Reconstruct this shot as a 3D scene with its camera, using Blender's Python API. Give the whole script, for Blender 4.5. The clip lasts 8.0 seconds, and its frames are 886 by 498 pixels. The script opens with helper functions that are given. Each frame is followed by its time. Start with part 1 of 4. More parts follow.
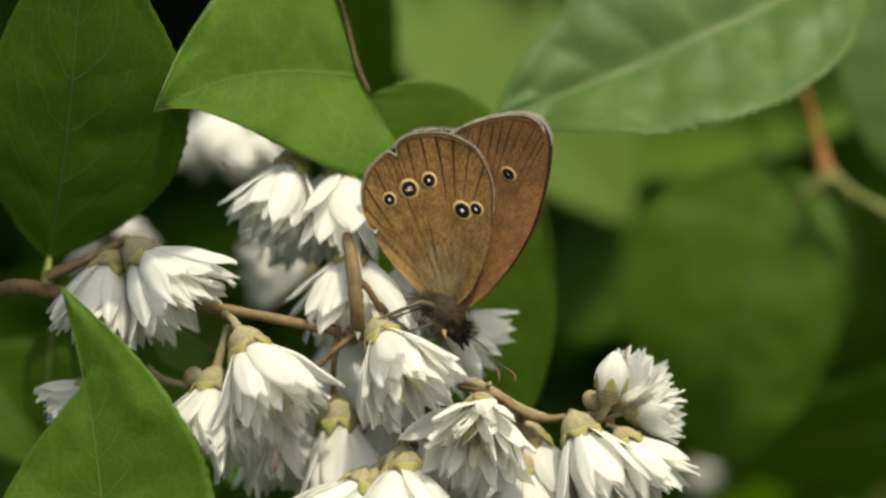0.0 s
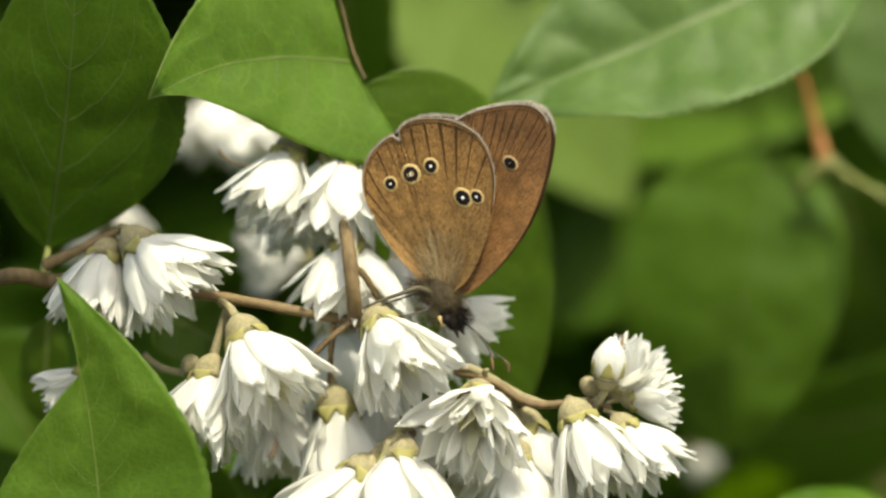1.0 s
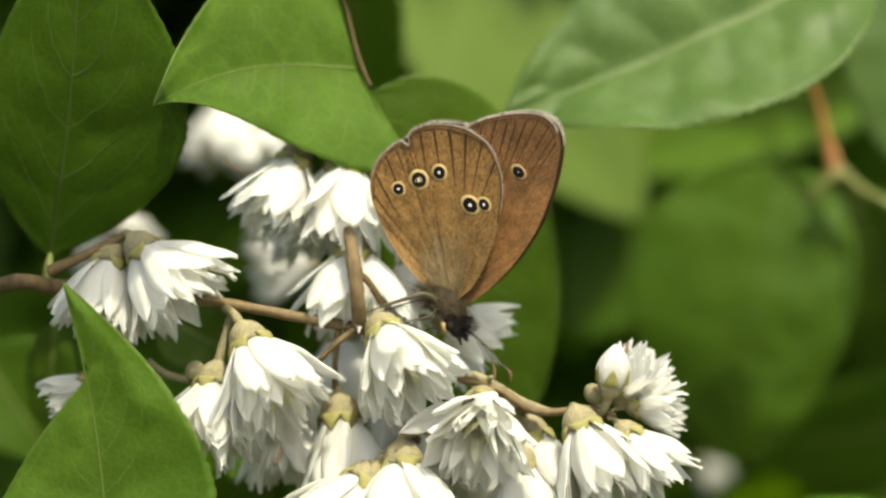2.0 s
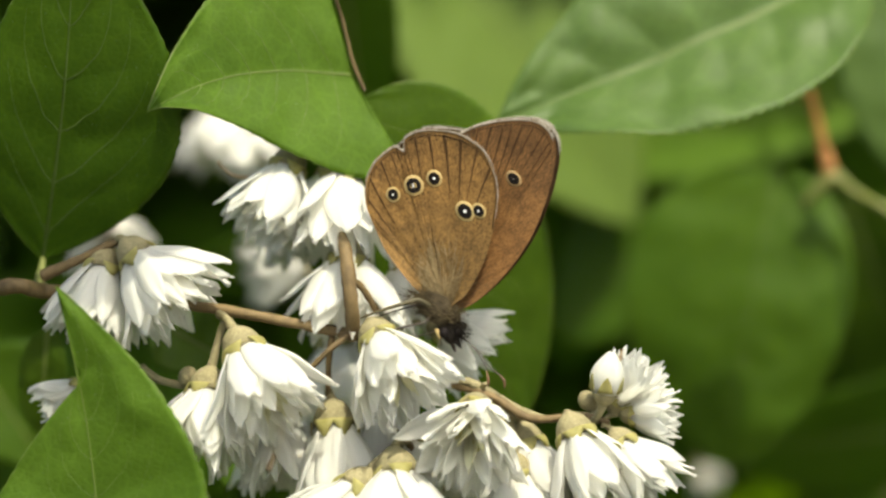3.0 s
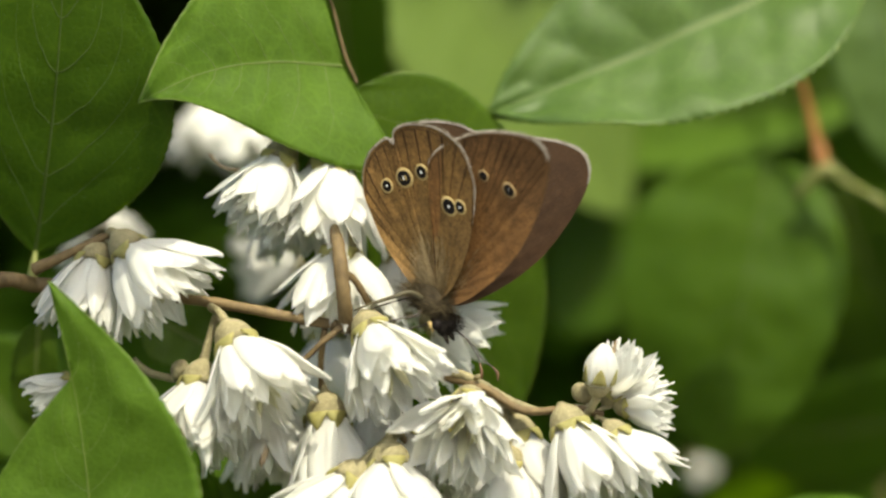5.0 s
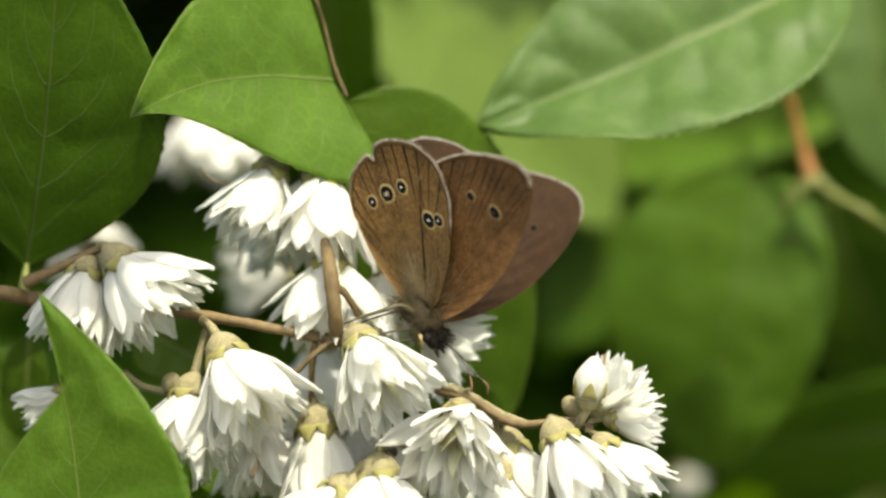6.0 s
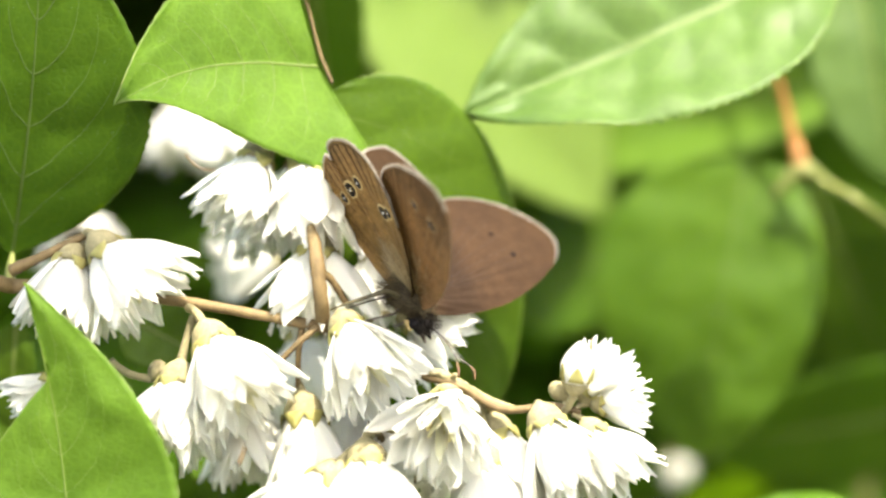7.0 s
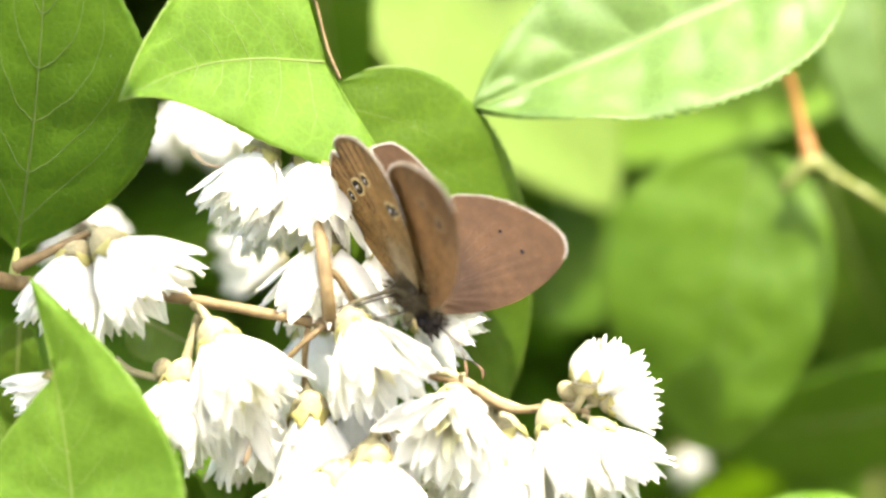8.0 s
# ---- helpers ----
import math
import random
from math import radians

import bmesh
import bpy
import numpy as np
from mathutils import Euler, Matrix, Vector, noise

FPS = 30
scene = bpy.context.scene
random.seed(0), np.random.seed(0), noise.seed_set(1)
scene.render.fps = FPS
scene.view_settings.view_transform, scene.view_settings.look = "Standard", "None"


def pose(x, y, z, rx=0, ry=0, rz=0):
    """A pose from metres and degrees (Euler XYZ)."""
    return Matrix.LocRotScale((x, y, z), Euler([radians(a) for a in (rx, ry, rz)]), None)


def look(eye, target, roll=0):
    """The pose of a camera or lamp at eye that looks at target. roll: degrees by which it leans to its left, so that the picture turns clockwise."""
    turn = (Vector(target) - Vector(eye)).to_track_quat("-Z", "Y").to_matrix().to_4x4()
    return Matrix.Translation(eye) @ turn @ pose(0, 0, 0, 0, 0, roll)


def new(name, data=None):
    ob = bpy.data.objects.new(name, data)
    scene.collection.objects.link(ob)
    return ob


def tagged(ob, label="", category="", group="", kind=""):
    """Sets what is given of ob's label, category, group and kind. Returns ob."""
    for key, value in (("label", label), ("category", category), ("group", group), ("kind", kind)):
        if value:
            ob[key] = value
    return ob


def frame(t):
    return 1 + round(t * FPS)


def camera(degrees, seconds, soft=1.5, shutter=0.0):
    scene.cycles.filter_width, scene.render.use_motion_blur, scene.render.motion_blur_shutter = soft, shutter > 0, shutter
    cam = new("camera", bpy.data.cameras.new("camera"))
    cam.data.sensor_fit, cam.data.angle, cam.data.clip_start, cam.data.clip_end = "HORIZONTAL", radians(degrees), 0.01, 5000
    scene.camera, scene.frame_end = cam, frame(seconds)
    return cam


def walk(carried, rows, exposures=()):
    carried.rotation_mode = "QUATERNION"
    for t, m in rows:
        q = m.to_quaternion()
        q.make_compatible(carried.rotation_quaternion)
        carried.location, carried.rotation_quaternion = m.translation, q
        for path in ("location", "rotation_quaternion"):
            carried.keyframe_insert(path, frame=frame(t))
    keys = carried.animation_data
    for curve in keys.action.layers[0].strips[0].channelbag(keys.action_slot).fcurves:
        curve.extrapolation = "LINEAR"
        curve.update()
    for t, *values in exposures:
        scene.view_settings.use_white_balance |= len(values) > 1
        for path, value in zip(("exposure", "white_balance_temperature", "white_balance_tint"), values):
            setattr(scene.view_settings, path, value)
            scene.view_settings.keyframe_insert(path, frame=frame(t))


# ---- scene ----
cam = camera(10.0, 8.0, soft=2.5)
PATH = [
    (0, (-0.00215, -0.58775, 1.00299), (-0.00187, -0.00475, 1.00082), -0.061),
    (0.5, (0.00243, -0.58872, 1.00277), (-0.00013, -0.00572, 1.00100), -0.212),
    (1, (-0.00057, -0.58799, 1.00203), (-0.00145, -0.00499, 0.99928), -0.341),
    (1.5, (0.00469, -0.58775, 0.99956), (-0.00056, -0.00475, 0.99981), -0.354),
    (3, (0.00442, -0.58607, 1.00207), (-0.00128, -0.00307, 1.00078), -0.001),
    (3.5, (0.00000, -0.58300, 1.00000), (0.00000, 0.00000, 1.00000), 0.000),
    (4, (0.00284, -0.58216, 1.00327), (0.00032, 0.00084, 0.99950), -0.182),
    (5.5, (0.00450, -0.58548, 1.00135), (-0.00066, -0.00248, 1.00031), -0.184),
    (6, (0.00153, -0.58605, 1.00226), (0.00067, -0.00305, 1.00140), -0.198),
    (6.5, (0.00332, -0.58557, 1.00146), (0.00143, -0.00257, 1.00045), -0.363),
    (7, (0.00361, -0.58512, 1.00035), (0.00226, -0.00212, 0.99972), -0.502),
    (7.5, (0.00484, -0.58279, 1.00408), (0.00009, 0.00021, 0.99873), -0.327),
    (8, (0.00453, -0.57912, 1.00445), (0.00131, 0.00388, 0.99947), -0.339),
]
EXPOSURES = [(t, stops, 7050 - 110 * max(0.0, t - 6.0), 4 + 3.6 * max(0.0, t - 6.0)) for t, stops in ((0.0, 0.66), (0.5, 0.83), (1.0, 1.10), (4.2, 1.10), (5.5, 1.09), (6.0, 1.29), (6.5, 2.07), (7.0, 2.46), (7.5, 2.73), (8.0, 2.85))]
walk(cam, [(t, look(eye, target, roll)) for t, eye, target, roll in PATH], EXPOSURES)
# a long macro lens, focused on the insect
cam.data.dof.use_dof = True
cam.data.dof.focus_distance = 0.584
cam.data.dof.aperture_fstop = 9.0

# ---- light: high sun from behind the camera's right shoulder, open sky ----
SUN = Vector((0.20, -0.50, 0.84)).normalized()
world = bpy.data.worlds.new("sky")
scene.world = world
world.use_nodes = True
sky = world.node_tree.nodes.new("ShaderNodeTexSky")
sky.sky_type = "NISHITA"
sky.sun_disc = False
sky.sun_elevation = math.asin(SUN.z)
sky.sun_rotation = math.atan2(SUN.x, SUN.y)
sky.dust_density = 4.0
world.node_tree.nodes["Background"].inputs["Strength"].default_value = 0.15
world.node_tree.links.new(sky.outputs["Color"], world.node_tree.nodes["Background"].inputs["Color"])
sun = new("sun", bpy.data.lights.new("sun", "SUN"))
sun.data.energy = 2.7
sun.data.angle = radians(0.53)
sun.data.color = (1.0, 0.95, 0.85)
sun.matrix_world = look(SUN * 3, (0, 0, 0))

MM = 0.001
ORIGIN = Vector((0, 0, 1.0))          # the insect's perch, one metre above the ground


# ---- materials ----
def shader(name):
    m = bpy.data.materials.new(name)
    m.use_nodes = True
    nt = m.node_tree
    return m, nt, nt.nodes["Principled BSDF"], nt.nodes["Material Output"]


def node(nt, kind, **inputs):
    n = nt.nodes.new(kind)
    for key, value in inputs.items():
        n.inputs[key.replace("_", " ")].default_value = value
    return n


def ramp(nt, fac, stops):
    r = nt.nodes.new("ShaderNodeValToRGB")
    e = r.color_ramp.elements
    e[0].position, e[0].color = stops[0][0], (*stops[0][1], 1)
    e[1].position, e[1].color = stops[-1][0], (*stops[-1][1], 1)
    for p, c in stops[1:-1]:
        e.new(p).color = (*c, 1)
    nt.links.new(fac, r.inputs["Fac"])
    return r.outputs["Color"]


def mixed(nt, fac, a, b, mode="MIX"):
    m = nt.nodes.new("ShaderNodeMix")
    m.data_type, m.blend_type = "RGBA", mode
    for value, key in ((fac, 0), (a, 6), (b, 7)):
        if isinstance(value, (float, int)):
            m.inputs[key].default_value = value
        elif isinstance(value, tuple):
            m.inputs[key].default_value = (*value, 1)
        else:
            nt.links.new(value, m.inputs[key])
    return m.outputs[2]


def noisy(nt, scale, detail=4.0, rough=0.55, stretch=None):
    co = nt.nodes.new("ShaderNodeTexCoord").outputs["Object"]
    if stretch:
        mp = node(nt, "ShaderNodeMapping", Scale=stretch)
        nt.links.new(co, mp.inputs["Vector"])
        co = mp.outputs["Vector"]
    n = node(nt, "ShaderNodeTexNoise", Scale=scale, Detail=detail, Roughness=rough)
    nt.links.new(co, n.inputs["Vector"])
    return n.outputs["Fac"]


def bumped(nt, bsdf, height, strength, distance):
    b = node(nt, "ShaderNodeBump", Strength=strength, Distance=distance)
    nt.links.new(height, b.inputs["Height"])
    nt.links.new(b.outputs["Normal"], bsdf.inputs["Normal"])
    return b.outputs["Normal"]


def through_lit(nt, bsdf, out, colour, amount, normal=None):
    """Light that passes through a thin sheet."""
    tr = nt.nodes.new("ShaderNodeBsdfTranslucent")
    if isinstance(colour, tuple):
        tr.inputs["Color"].default_value = (*colour, 1)
    else:
        nt.links.new(colour, tr.inputs["Color"])
    if normal:
        nt.links.new(normal, tr.inputs["Normal"])
    mx = node(nt, "ShaderNodeMixShader", Fac=amount)
    nt.links.new(bsdf.outputs[0], mx.inputs[1])
    nt.links.new(tr.outputs[0], mx.inputs[2])
    nt.links.new(mx.outputs[0], out.inputs["Surface"])


def leaf_material(name, dark, mid, light, glow, rough=0.42, amount=0.38, spec=0.18):
    m, nt, bsdf, out = shader(name)
    fine = noisy(nt, 1900, 5)
    broad = noisy(nt, 90, 3)
    col = ramp(nt, broad, [(0.30, dark), (0.52, mid), (0.74, light)])
    col = mixed(nt, 0.35, col, ramp(nt, fine, [(0.35, dark), (0.7, light)]))
    # pale dust and old hair scars
    speck = ramp(nt, noisy(nt, 3300, 2), [(0.70, (0, 0, 0)), (0.76, (1, 1, 1))])
    col = mixed(nt, speck, col, mixed(nt, 0.5, col, (0.35, 0.40, 0.25)))
    rnd = nt.nodes.new("ShaderNodeObjectInfo").outputs["Random"]
    hue = node(nt, "ShaderNodeHueSaturation")
    for lo, hi, key in ((0.488, 0.508, "Hue"), (0.86, 1.12, "Value")):
        mr = node(nt, "ShaderNodeMapRange", To_Min=lo, To_Max=hi)
        nt.links.new(rnd, mr.inputs["Value"])
        nt.links.new(mr.outputs["Result"], hue.inputs[key])
    nt.links.new(col, hue.inputs["Color"])
    nt.links.new(hue.outputs["Color"], bsdf.inputs["Base Color"])
    bsdf.inputs["Specular IOR Level"].default_value = spec
    rr = node(nt, "ShaderNodeMapRange", To_Min=rough - 0.08, To_Max=rough + 0.12)
    nt.links.new(broad, rr.inputs["Value"])
    nt.links.new(rr.outputs["Result"], bsdf.inputs["Roughness"])
    vor = node(nt, "ShaderNodeTexVoronoi", Scale=1100.0)
    vor.feature = "DISTANCE_TO_EDGE"
    nt.links.new(nt.nodes.new("ShaderNodeTexCoord").outputs["Object"], vor.inputs["Vector"])
    cell = ramp(nt, vor.outputs["Distance"], [(0.0, (0, 0, 0)), (0.25, (1, 1, 1))])
    height = mixed(nt, 0.4, cell, fine)
    coarse = node(nt, "ShaderNodeTexVoronoi", Scale=380.0)
    coarse.feature = "DISTANCE_TO_EDGE"
    nt.links.new(nt.nodes.new("ShaderNodeTexCoord").outputs["Object"], coarse.inputs["Vector"])
    net = mixed(nt, 1.0, ramp(nt, vor.outputs["Distance"], [(0.0, (0.17, 0.17, 0.17)), (0.12, (0, 0, 0))]), ramp(nt, coarse.outputs["Distance"], [(0.0, (0.26, 0.26, 0.26)), (0.06, (0, 0, 0))]), "ADD")
    nt.links.new(mixed(nt, net, hue.outputs["Color"], tuple(c * 1.7 for c in light)), bsdf.inputs["Base Color"])
    nrm = bumped(nt, bsdf, height, 0.3, 0.0001)
    glow_var = mixed(nt, broad, glow, tuple(c * 0.75 for c in glow))
    through_lit(nt, bsdf, out, glow_var, amount, nrm)
    return m


def plain_material(name, dark, light, scale, rough=0.6, bump=0.4, depth=0.0001, glow=None, amount=0.3, stretch=None, coat=0.0):
    m, nt, bsdf, out = shader(name)
    n1 = noisy(nt, scale, 5, stretch=stretch)
    n2 = noisy(nt, scale * 0.13, 3)
    col = mixed(nt, 0.5, ramp(nt, n1, [(0.32, dark), (0.68, light)]), ramp(nt, n2, [(0.35, dark), (0.65, light)]))
    nt.links.new(col, bsdf.inputs["Base Color"])
    bsdf.inputs["Roughness"].default_value = rough
    if coat:
        bsdf.inputs["Coat Weight"].default_value = coat
    nrm = bumped(nt, bsdf, n1, bump, depth)
    if glow:
        through_lit(nt, bsdf, out, glow, amount, nrm)
    return m


LEAF = leaf_material("leaf_green", (0.04389, 0.09216, 0.005513), (0.06646, 0.129, 0.008269), (0.09154, 0.1695, 0.01654), (0.276, 0.4544, 0.02218), 0.55)
LEAF_GLOSS = leaf_material("leaf_glossy", (0.0374, 0.07878, 0.01118), (0.0561, 0.1093, 0.01615), (0.08181, 0.1444, 0.02732), (0.2394, 0.4064, 0.0195), 0.50, 0.33, 0.36)
LEAF_DEEP = leaf_material("leaf_deep_green", (0.03047, 0.06803, 0.002688), (0.04316, 0.09152, 0.003584), (0.06601, 0.1237, 0.007168), (0.204, 0.391, 0.00576), 0.50, 0.34)
LEAF_YOUNG = leaf_material("leaf_fresh_green", (0.0843, 0.1372, 0.01976), (0.1124, 0.1789, 0.02963), (0.149, 0.2171, 0.05138), (0.3413, 0.4275, 0.066), 0.45, 0.42)
RIB = plain_material("leaf_rib", (0.10, 0.15, 0.02), (0.15, 0.20, 0.035), 1500, 0.5, 0.2, glow=(0.3, 0.4, 0.06))
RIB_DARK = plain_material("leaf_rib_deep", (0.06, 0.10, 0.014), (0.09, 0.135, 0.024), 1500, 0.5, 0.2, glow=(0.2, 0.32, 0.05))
PETAL = plain_material("petal_white", (0.765, 0.765, 0.73), (0.845, 0.845, 0.81), 900, 0.6, 0.25, 0.0001, (0.965, 0.965, 0.925), 0.74, (1, 1, 0.25))
PETAL_CREAM = plain_material("petal_cream", (0.74, 0.73, 0.56), (0.86, 0.85, 0.70), 900, 0.55, 0.35, 0.00015, (0.88, 0.87, 0.66), 0.5, (1, 1, 0.25))
PETAL_BROWN = plain_material("petal_withered", (0.42, 0.27, 0.12), (0.72, 0.60, 0.42), 500, 0.6, 0.5, 0.0002, (0.6, 0.45, 0.25), 0.3)
CALYX = plain_material("calyx_felt", (0.15, 0.13, 0.060), (0.29, 0.255, 0.135), 2600, 0.85, 0.8, 0.0002)
SEPAL = plain_material("sepal_green", (0.24, 0.225, 0.060), (0.37, 0.34, 0.125), 1500, 0.7, 0.4, glow=(0.42, 0.39, 0.11))
ANTHER = plain_material("anther_yellow", (0.60, 0.55, 0.16), (0.80, 0.76, 0.36), 2500, 0.7, 0.5, glow=(0.7, 0.65, 0.2))
TWIG = plain_material("bark_tan", (0.066, 0.043, 0.015), (0.175, 0.119, 0.046), 1300, 0.75, 0.7, 0.0002, stretch=(1, 1, 0.5))
TWIG_RED = plain_material("bark_red", (0.17, 0.068, 0.012), (0.30, 0.135, 0.030), 900, 0.55, 0.6, 0.0002)
SHOOT = plain_material("green_shoot", (0.09, 0.115, 0.02), (0.18, 0.19, 0.05), 900, 0.55, 0.4)


# ---- small building kit; builders work in millimetres ----
def part(name, bm, material, parent=None, label="", smooth=True):
    me = bpy.data.meshes.new(name)
    bmesh.ops.scale(bm, vec=(MM, MM, MM), verts=bm.verts)
    bm.normal_update()
    bm.to_mesh(me)
    bm.free()
    for p in me.polygons:
        p.use_smooth = smooth
    me.materials.append(material)
    ob = new(name, me)
    ob.parent = parent
    return tagged(ob, label) if label else ob


def thing(name, at, label, category, group="", kind=""):
    """An Empty at a place in millimetres from the perch."""
    ob = new(name)
    ob.empty_display_size = 0.004
    ob.location = ORIGIN + Vector(at) * MM
    return tagged(ob, label, category, group, kind)


def spline(points, n):
    """n+1 points along a smooth curve through the given ones."""
    pts = [Vector(p) for p in points]
    pts = [2 * pts[0] - pts[1]] + pts + [2 * pts[-1] - pts[-2]]
    out = []
    for i in range(n + 1):
        u = i / n * (len(pts) - 3)
        k = min(int(u), len(pts) - 4)
        f = u - k
        a, b, c, d = pts[k:k + 4]
        out.append(0.5 * ((2 * b) + (c - a) * f + (2 * a - 5 * b + 4 * c - d) * f * f + (3 * b - a - 3 * c + d) * f ** 3))
    return out


def tube(bm, points, radii, sides=10, steps=24, lumps=0.0, seed=0):
    """A tapered stem through points, closed at both ends."""
    line = spline(points, steps)
    rad = [v.x for v in spline([(r, 0, 0) for r in radii], steps)]
    ref = Vector((0.31, 0.77, 0.55))
    rings = []
    for i, p in enumerate(line):
        t = (line[min(i + 1, steps)] - line[max(i - 1, 0)]).normalized()
        u = t.cross(ref).normalized()
        w = t.cross(u)
        ring = []
        for k in range(sides):
            a = 2 * math.pi * k / sides
            r = rad[i] * (1 + lumps * noise.noise((p + Vector((k * 0.9, seed, 0))) * 0.9))
            ring.append(bm.verts.new(p + (u * math.cos(a) + w * math.sin(a)) * r))
        rings.append(ring)
    for a, b in zip(rings, rings[1:]):
        for k in range(sides):
            bm.faces.new((a[k], a[(k + 1) % sides], b[(k + 1) % sides], b[k]))
    bm.faces.new(rings[0][::-1])
    bm.faces.new(rings[-1])


def sheet(bm, grid, normal_of, thick):
    """A thin closed sheet over a grid of points, thick mm thick."""
    rows, cols = len(grid), len(grid[0])
    top = [[bm.verts.new(grid[i][j] + normal_of(i, j) * thick * 0.5) for j in range(cols)] for i in range(rows)]
    low = [[bm.verts.new(grid[i][j] - normal_of(i, j) * thick * 0.5) for j in range(cols)] for i in range(rows)]
    for i in range(rows - 1):
        for j in range(cols - 1):
            bm.faces.new((top[i][j], top[i + 1][j], top[i + 1][j + 1], top[i][j + 1]))
            bm.faces.new((low[i][j], low[i][j + 1], low[i + 1][j + 1], low[i + 1][j]))
    edge = [(i, 0) for i in range(rows)] + [(rows - 1, j) for j in range(1, cols)]
    edge += [(i, cols - 1) for i in range(rows - 2, -1, -1)] + [(0, j) for j in range(cols - 2, 0, -1)]
    for (i, j), (k, l) in zip(edge, edge[1:] + edge[:1]):
        bm.faces.new((top[i][j], low[i][j], low[k][l], top[k][l]))


def lathe(bm, base, axis, profile, sides=16):
    """A turned body: profile gives (distance along the axis, radius)."""
    axis = Vector(axis).normalized()
    u = axis.orthogonal().normalized()
    w = axis.cross(u)
    rings = []
    for d, r in profile:
        rings.append([bm.verts.new(Vector(base) + axis * d + (u * math.cos(2 * math.pi * k / sides) + w * math.sin(2 * math.pi * k / sides)) * r) for k in range(sides)])
    for a, b in zip(rings, rings[1:]):
        for k in range(sides):
            bm.faces.new((a[k], a[(k + 1) % sides], b[(k + 1) % sides], b[k]))
    bm.faces.new(rings[0][::-1])
    bm.faces.new(rings[-1])


# ---- leaves ----
def leaf(base, tip, normal, left, right, label, material=None, bend=0.0, sway=0.0, fold=0.25, rise=0.55, taper=1.15, wave=0.35,
         petiole=None, ribs=7, rib_material=None, seed=1, curl=0.0, teeth=0.22, fine=True, rib=0.30, left_end=1.0, left_taper=0.0, lobe=0.0, arc=0.22, vein=0.8, quilt=1.0):
    """A leaf from base to tip. left and right: half widths; bend: how far the middle stands out along the normal; sway: how far the
    midrib bows sideways; fold: how steeply the halves rise from the midrib; curl: rolls the margins back; lobe: how far the left half reaches back past the base."""
    material = material or LEAF
    rib_material = rib_material or RIB
    base, tip, n0 = Vector(base), Vector(tip), Vector(normal).normalized()
    way = tip - base
    length = way.length
    t0 = way.normalized()
    n0 = (n0 - t0 * n0.dot(t0)).normalized()
    s0 = t0.cross(n0)

    def width(s, fall):
        s = min(max(s, 0.0), 1.0)
        peak = rise / (rise + fall)
        return s ** rise * (1 - s) ** fall / (peak ** rise * (1 - peak) ** fall)

    def place(s, v):
        w = right * width(s, taper) if v > 0 else left * width(s / left_end, left_taper or taper)
        if abs(v) > 0.93:
            w *= 1 + teeth / max(right, left) * (((s * length / 1.5 + seed) % 1.0) - 0.5) * 1.6
        arch = math.sin(math.pi * s)
        p = t0 * (s * length) + n0 * (bend * arch) + s0 * (sway * arch + w * v)
        lift = fold * abs(v) * w - curl * (v * v) * w * abs(v)
        lift += wave * noise.noise(Vector((s * 5.5, v * 1.6, seed * 3.7))) * (0.3 + abs(v))
        lift += 0.3 * wave * noise.noise(Vector((s * length * 0.22, v * 3.0, seed * 1.3)))
        if ribs:
            ph = (s - 0.13 * abs(v) ** 1.4) * (ribs + 1)
            lift += quilt * 0.005 * length * abs(math.sin(math.pi * ph)) * (1 - abs(v)) ** 0.5 * min(1, abs(v) * 4)
        if v < 0:
            p -= t0 * (lobe * (-v * w / left) ** 1.4 * max(0.0, 1 - 2.2 * s) ** 1.6)
        return p + n0 * lift

    rows, cols = (110, 26) if fine else (40, 14)
    ob = thing("leaf", base, label, "leaf")
    grid = [[place(i / rows, -1 + 2 * j / cols) for j in range(cols + 1)] for i in range(rows + 1)]
    bm = bmesh.new()
    sheet(bm, grid, lambda i, j: n0, 0.14)
    blade = part("blade", bm, material, ob)
    bm = bmesh.new()
    line = [place(0.985 * k / 32, 0) + n0 * 0.05 for k in range(33)]
    tube(bm, line, [rib * (1.2 - 0.95 * k / 32) for k in range(33)], 8, 66)
    part("midrib", bm, rib_material, ob)
    if fine:
        for k in range(1, ribs + 1):
            for side in (-1, 1):
                s = (k - 0.4 + 0.3 * noise.noise(Vector((k, side, seed)))) / (ribs + 2.2)
                pts = []
                for q in [0.78 * (1 - (1 - k / 18) ** 1.4) for k in range(19)]:
                    kink = 0.011 * noise.noise(Vector((q * 7, k * 2.3 + side, seed)))
                    pts.append(place(min(s + kink * min(1, q * 5) + arc * (q / 0.78) ** 1.9 + 0.12 * q, 0.97), side * q * (1 - 0.25 * s)) + n0 * 0.06)
                bm = bmesh.new()
                tube(bm, pts, [(0.13 - 0.10 * k / 18) * vein for k in range(19)], 6, 38)
                part("side_vein", bm, rib_material, blade)
        for side in (-1, 1):
            bm = bmesh.new()
            tube(bm, [place(0.01 + 0.985 * k / 60, side * 0.995) for k in range(61)], [0.075] * 61, 5, 180)
            part("margin", bm, rib_material, blade)
    if petiole:
        bm = bmesh.new()
        end = Vector(petiole) - base
        tube(bm, [end, end * 0.5 + Vector((0, 0.4, 0.3)), Vector((0, 0, 0)) + t0 * 0.6], [0.75, 0.55, rib * 1.3], 8, 14)
        part("petiole", bm, SHOOT, ob)
    return ob


